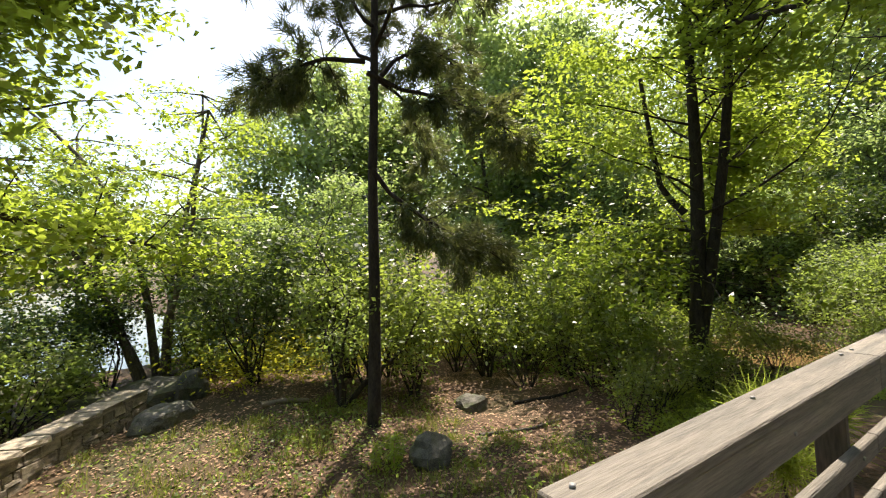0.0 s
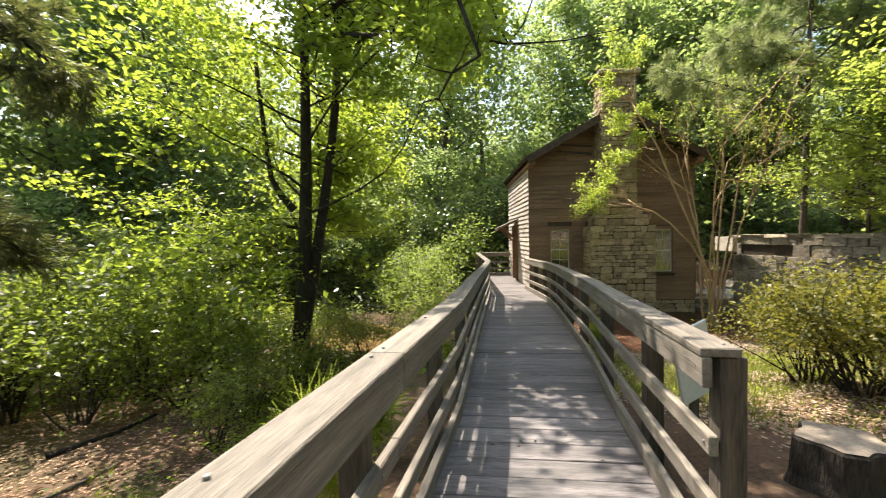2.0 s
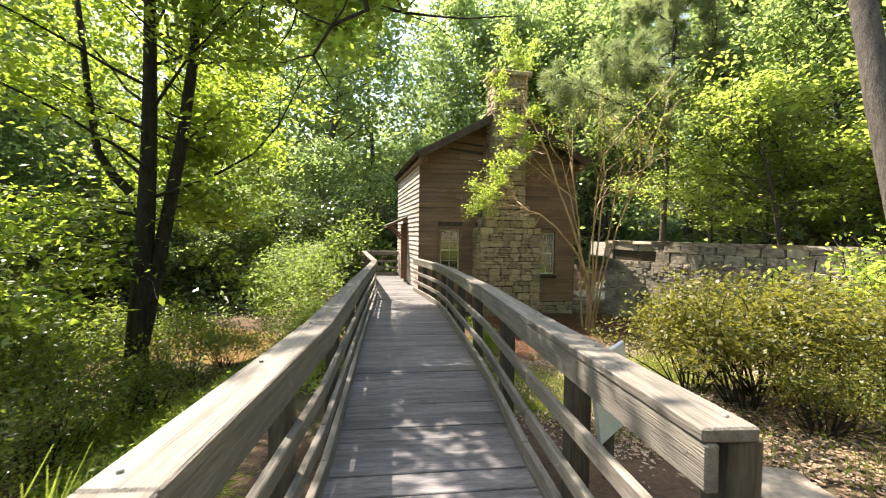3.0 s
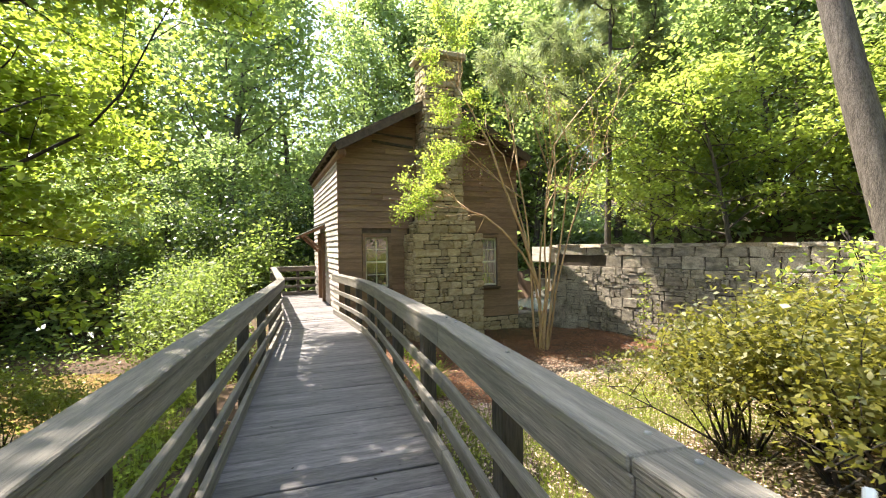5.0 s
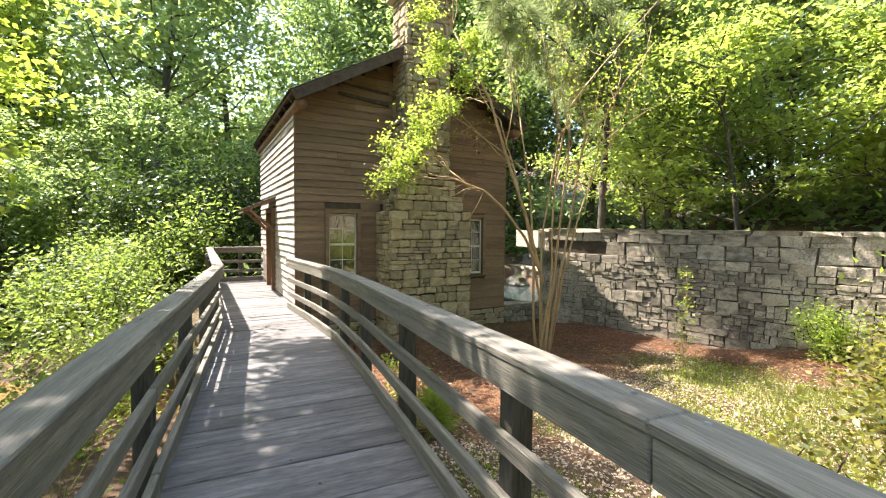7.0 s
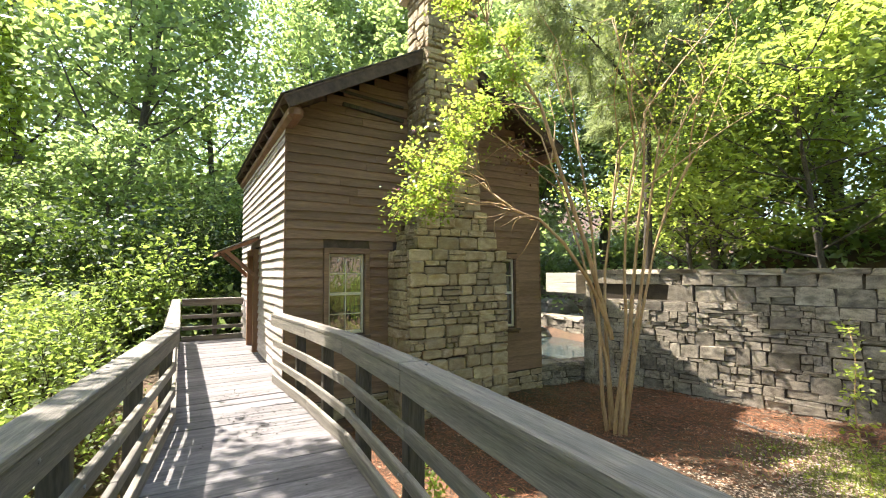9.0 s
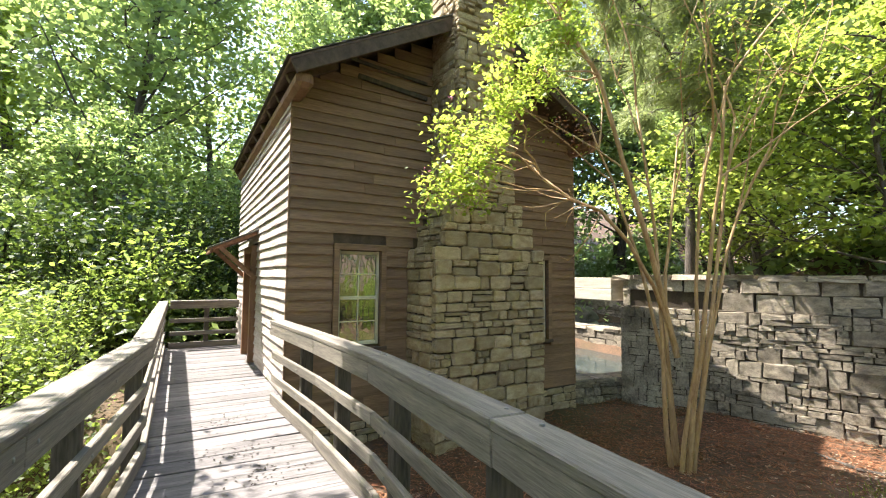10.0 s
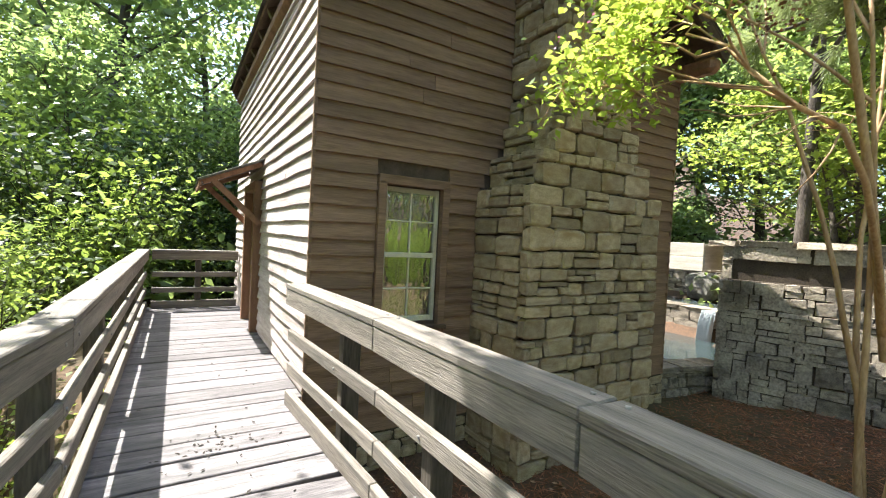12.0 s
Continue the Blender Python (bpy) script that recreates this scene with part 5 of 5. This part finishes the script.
for x, y, s, turn in ((14.4, 1.0, 0.6, 110), (17.6, 1.2, 0.85, 60), (19.2, 1.3, 0.85, 130), (22.4, 1.2, 0.7, 75)):
    put(SHRUBS[8], "leafy_shrub", "dense light-green shrub beside the walkway rail", "bush", x, y, s, turn, "walkway shrubs", 0.0)
for x, y, s, turn in ((23.5, 8.0, 0.9, 15), (25.5, 5.0, 0.85, 130), (22.5, 11.5, 0.9, 250), (26.0, 9.0, 1.0, 330)):
    put(MID[1], "young_tree", "young leafy tree on the stream bank", "tree", x, y, s, turn, "young trees")


def thicket():
    rng = random.Random(123)
    spots = []
    for x, y, s, k in ((5.6, 10.2, 1.1, 3), (3.6, 11.3, 0.95, 3), (0.2, 12.8, 0.6, 1), (-0.8, 12.0, 0.7, 1), (2.9, 13.6, 0.8, 1), (-1.6, 12.4, 0.55, 3), (-0.3, 13.8, 0.65, 3), (1.0, 14.9, 0.7, 3)):
        spots.append((x, y))
        put(SHRUBS[k], "dark_shrub" if k == 3 else "leafy_shrub", "tall dark-leaved shrub at the wood's edge" if k == 3 else "leafy green shrub in the thicket", "bush", x, y, s, rng.uniform(0, 360), "thicket shrubs")
    for n in range(16):
        for _ in range(60):
            x, y = rng.uniform(5.5, 13.5), rng.uniform(5.2, 10.5)
            if y > 3.8 + 0.1 * x and all(math.hypot(x - a, y - b) > 1.05 for a, b in spots) and math.hypot(x - 12.3, y - 4.15) > 1.0 and not (x < 7 and y < 7.5):
                spots.append((x, y))
                put(rng.choice((SHRUBS[6], SHRUBS[7], SHRUBS[6])), "leafy_shrub", "dark green shrub with thin bare stems in the thicket", "bush", x, y, rng.uniform(0.6, 1.05), rng.uniform(0, 360), "thicket shrubs")
                break
    for x, y, s in ((7.4, 3.7, 0.5), (8.4, 3.6, 0.45), (9.5, 3.9, 0.6), (10.6, 3.6, 0.5), (11.4, 3.5, 0.6), (13.3, 3.4, 0.6), (13.2, 2.4, 0.45), (14.1, 2.9, 0.5), (15.1, 3.3, 0.5), (14.2, 4.4, 0.7), (15.2, 5.6, 0.7), (10.2, 4.4, 0.7), (13.0, 5.6, 0.8)):
        put(SHRUBS[7], "leafy_shrub", "low dark green shrub on the shaded stream bank", "bush", x, y, s, rng.uniform(0, 360), "thicket shrubs")
    for n in range(20):
        x, y = rng.uniform(21.5, 27), rng.uniform(-12, 14)
        if not (x < 23 and -9 < y < 0):
            put(rng.choice((SHRUBS[1], SHRUBS[3], SHRUBS[1])), "leafy_shrub", "leafy green shrub on the wooded bank", "bush", x, y, rng.uniform(0.7, 1.2), rng.uniform(0, 360), "bank shrubs")


thicket()


# ---- ground cover ----
def carpet(name, label, seed, spread, clumps, each, size, tall, leaf, wide=0.5, radius=0.5):
    """Low leaves in clumps over a stretch of ground; spread(rng, n) gives the x and y of the clumps."""
    rng = np.random.default_rng(seed)
    xy = spread(rng, clumps)
    xy = np.repeat(xy, each, 0) + rng.normal(size=(len(xy) * each, 2)) * radius
    z = ground_z(xy[:, 0], xy[:, 1]) + np.abs(rng.normal(size=len(xy))) * tall
    thing(name, quads(name, leaf_quads(np.column_stack([xy, z]), size, rng, wide, -0.1), leaf), label, "undergrowth", kind="stuff")


def region(xa, xb, ya, yb, keep=None):
    def give(rng, n):
        p = rng.uniform((xa, ya), (xb, yb), (n * 3, 2))
        if keep is not None:
            p = p[keep(p[:, 0], p[:, 1])]
        p = p[:n]
        # soft, ragged edges
        fade = 0.35 * min(1.0, (xb - xa) / 6)
        return p + rng.normal(size=p.shape) * (fade, fade * 0.6) + np.column_stack([0.5 * np.sin(1.9 * p[:, 1]), 0.15 * np.sin(1.3 * p[:, 0])])
    return give


carpet("undergrowth", "green undergrowth on the wooded bank beyond the house", 201, region(22.5, 48, -26, 26), 1100, 45, 0.32, 0.9, FOREST, radius=0.8)
carpet("undergrowth", "tall leafy undergrowth far up the wooded hill", 208, region(44, 64, -26, 30), 700, 40, 0.6, 2.4, FOREST, radius=1.2)
carpet("undergrowth", "green undergrowth under the trees behind the wall", 202, region(-6, 28, -34, -13.5), 950, 40, 0.27, 0.55, FOREST, radius=0.8)
carpet("undergrowth", "weeds along the stream bank", 203, region(9, 26, 3.5, 24, lambda x, y: np.abs(x - 15.9 - 0.5 * y) > 1.9), 420, 40, 0.13, 0.4, SHRUB, radius=0.5)
carpet("goldenrod_field", "sunlit yellow-green weeds beyond the thicket", 204, region(3.0, 13.5, 10.5, 18), 520, 40, 0.12, 0.6, GOLD, radius=0.4)
carpet("weeds", "low sunlit weeds and ground ivy beside the bridge", 205, region(7.0, 12.2, 0.3, 4.0), 260, 40, 0.075, 0.13, BRIGHT, radius=0.25)
carpet("weeds", "low green weeds on the leaf litter", 206, region(-0.5, 5.5, 2.2, 8.5), 150, 40, 0.07, 0.11, SHRUB, radius=0.3)
def garden(x, y):
    """The ragged stretch of sunlit ground between the bridge and the wall."""
    edge = 0.5 * np.sin(1.7 * x + 0.8 * y) + 0.35 * np.sin(3.9 * y - 1.1 * x) + 0.2 * np.sin(7.3 * x + 5.1 * y)
    return (x + 0.25 * (y + 5) > 5.4 + edge) & (x + 0.35 * (y + 4) < 10.2 + edge) & (y < -2.35 + 0.15 * edge) & (y > -8.6 + edge)


def patches(x, y):
    """Where grass grows on that ground."""
    return garden(x, y) & (np.sin(1.3 * x + 0.6 * y) + np.sin(2.1 * y - 0.7 * x) + 0.6 * np.sin(4.3 * x - 3.1 * y) > 0.15)


carpet("weeds", "low weeds in the sunlit garden ground", 207, region(4.5, 11.2, -9.0, -2.3, patches), 200, 40, 0.045, 0.035, BRIGHT, radius=0.2)


def grass(name, label, seed, spread, clumps, each, tall, radius=0.12):
    rng = np.random.default_rng(seed)
    xy = spread(rng, clumps)
    n = len(xy) * each
    xy = np.repeat(xy, each, 0) + rng.normal(size=(n, 2)) * radius
    c = np.column_stack([xy, ground_z(xy[:, 0], xy[:, 1])])
    way = rng.normal(size=(n, 3)) * (0.35, 0.35, 0.1) + (0, 0, 1)
    h = (tall * rng.uniform(0.4, 1.2, n))[:, None]
    side = unit(np.cross(way, rng.normal(size=(n, 3)))) * 0.005
    top = c + way * h
    thing(name, quads(name, np.stack([c - side, c + side, top + side * 0.3, top - side * 0.3], 1), GRASS), label, "grass", kind="stuff")


grass("grass", "thin grass in the leaf litter", 211, region(-0.5, 6, 1.8, 9), 200, 45, 0.16)
grass("grass", "sunlit grass tufts in the garden ground", 212, region(4.5, 11.2, -9.2, -2.3, patches), 420, 45, 0.10, 0.2)
grass("grass", "tall grass on the stream bank", 213, region(8.0, 12.0, 0.3, 4.2), 230, 40, 0.24)


def litter(seed, n, spread, label, size=0.06, material=LITTER, wide=0.6):
    rng = np.random.default_rng(seed)
    xy = spread(rng, n)
    z = ground_z(xy[:, 0], xy[:, 1]) + rng.uniform(0.005, 0.03, len(xy))
    q = leaf_quads(np.column_stack([xy, z]), size, rng, wide, 0.0, 3.0)
    q[:, :, 2] = z[:, None] + (q[:, :, 2] - z[:, None]) * 0.35
    thing("leaf_litter", quads("leaf_litter", q, material), label, "leaf litter", kind="stuff")


litter(221, 36000, region(-3, 12, 1.0, 13), "fallen brown leaves under the trees")
litter(222, 26000, region(4.2, 11.5, -9.5, -2.3, garden), "pale sunlit dry leaves beside the bridge", 0.04, PALELEAF)
litter(226, 9000, region(2.2, 6.2, -6.0, -2.6), "sunlit pinkish-brown fallen leaves round the stump", 0.055)
litter(224, 5000, region(2.0, 10.5, -10.5, -5.0), "fallen brown leaves under the bushes")
litter(223, 26000, region(8.5, 15.6, -11.2, -2.6, lambda x, y: (y > wall_y(x)) & ~garden(x, y)), "red-brown pine straw at the foot of the wall", 0.13, STRAW, 0.10)
litter(225, 1500, region(9.5, 15.6, -10.6, -2.6), "few brown leaves on the pine straw", 0.05)


# ---- small things ----
def hanging_branch():
    rng = np.random.default_rng(301)
    line = [np.array(p) for p in ((11.9, 3.9, 7.0), (10.2, 2.6, 7.3), (8.4, 1.5, 7.0), (7.1, 0.6, 6.2), (6.6, 0.15, 5.3), (6.45, -0.12, 4.7), (6.42, -0.36, 4.0), (6.4, -0.02, 3.8), (6.4, 0.15, 3.5))]
    wood = [(line, taper(0.07, 0.012, 9))]
    for k in range(12):
        wood.append((bend(rng, line[3 + k % 6], rng.normal(size=3) * (1, 1, 0.7), rng.uniform(0.3, 0.8), 3, 0.3), taper(0.012, 0.003, 4)))
    return wood


def deck_leaves():
    rng = np.random.default_rng(311)
    n = 90
    x = rng.uniform(1.5, 20.5, n)
    y = np.array([along(LEFT, max(v, 0.75)) - rng.uniform(0.12, 1.3) for v in x])
    z = np.array([deck_z(v) + 0.006 for v in x])
    heap = rng.integers(0, 3, 150)
    hx = np.array((14.15, 13.55, 15.1))[heap] + rng.normal(size=150) * 0.12
    hy = np.array((-1.75, -1.85, -1.70))[heap] + rng.normal(size=150) * 0.16
    x, y = np.concatenate([x, hx]), np.concatenate([y, hy])
    z = np.concatenate([z, np.array([deck_z(v) + 0.006 for v in hx])])
    q = leaf_quads(np.column_stack([x, y, z]), 0.036, rng, 0.45, 0.0, 4.0)
    q[:, :, 2] = z[:, None] + np.abs(q[:, :, 2] - z[:, None]) * 0.3
    thing("deck_leaves", quads("deck_leaves", q, DARKBARK), "scattered dry leaves on the bridge deck", "leaf litter", kind="stuff")


thing("dead_branch", tubes("dead_branch", hanging_branch(), DARKBARK, 7), "bare dark crooked branch hanging over the bridge", "branch")
deck_leaves()


def fallen(points, r, label, material=BARK):
    pts = [np.array((x, y, ground_height(x, y) + r * 0.7)) for x, y in points]
    thing("fallen_branch", tubes("fallen_branch", [(pts, taper(r, r * 0.5, len(pts)))], material, 7), label, "branch")


fallen(((5.2, 5.2), (5.7, 5.0), (6.2, 4.9), (6.8, 4.7)), 0.045, "thin grey fallen branch on the leaf litter")
fallen(((3.1, 9.4), (3.5, 9.3), (3.95, 9.0)), 0.07, "short pale log lying in weeds", CUT)
fallen(((7.2, 6.1), (8.0, 5.7), (8.7, 5.5)), 0.05, "dark fallen limb under the maple", DARKBARK)
fallen(((11.2, -8.6), (11.8, -8.5), (12.3, -8.7)), 0.03, "fallen stick on red pine straw")


def seedling(x, y, h, seed):
    rng = np.random.default_rng(seed)
    stem = bend(rng, (0, 0, -0.05), (0.05, 0.05, 1), h, 6, 0.05)
    tips = np.array([stem[3 + k % 4] for k in range(60)]) + rng.normal(size=(60, 3)) * 0.05
    ob = thing("pine_seedling", None, "bright green long-needled pine seedling beside the bridge", "plant", m=pose(x, y, ground_height(x, y)))
    part("stem", tubes("stem", [(stem, taper(0.014, 0.006, 7))], BARK, 6), ob)
    part("crown", quads("needles", needle_quads(tips, unit(rng.normal(size=(60, 3)) + (0, 0, 0.7)), 0.3, rng, 16, 0.004), BRIGHT), ob)


seedling(3.7, 0.75, 0.75, 401)
seedling(4.6, 0.7, 0.6, 402)
seedling(10.6, -3.1, 0.45, 403)


def tall_weed(x, y, h, seed):
    rng = np.random.default_rng(seed)
    stem = bend(rng, (0, 0, -0.05), (0.25, 0.1, 1), h, 7, 0.08)
    spots = np.array([stem[1 + k % 7] for k in range(40)])
    ob = thing("tall_weed", None, "single tall leafy weed with small pale leaves", "plant", m=pose(x, y, ground_height(x, y)))
    part("stem", tubes("stem", [(stem, taper(0.01, 0.004, 8))], SMOOTH, 6), ob)
    part("leaves", quads("leaves", leaf_quads(cloud(rng, spots, 260, 0.07), 0.06, rng, 0.5), BRIGHT), ob)


tall_weed(10.2, -7.2, 1.7, 411)
tall_weed(3.35, 5.05, 0.5, 414)
tall_weed(3.5, 5.25, 0.42, 415)
tall_weed(3.2, 5.3, 0.38, 416)
tall_weed(12.3, -3.3, 0.7, 412)
tall_weed(11.2, -3.4, 0.6, 413)
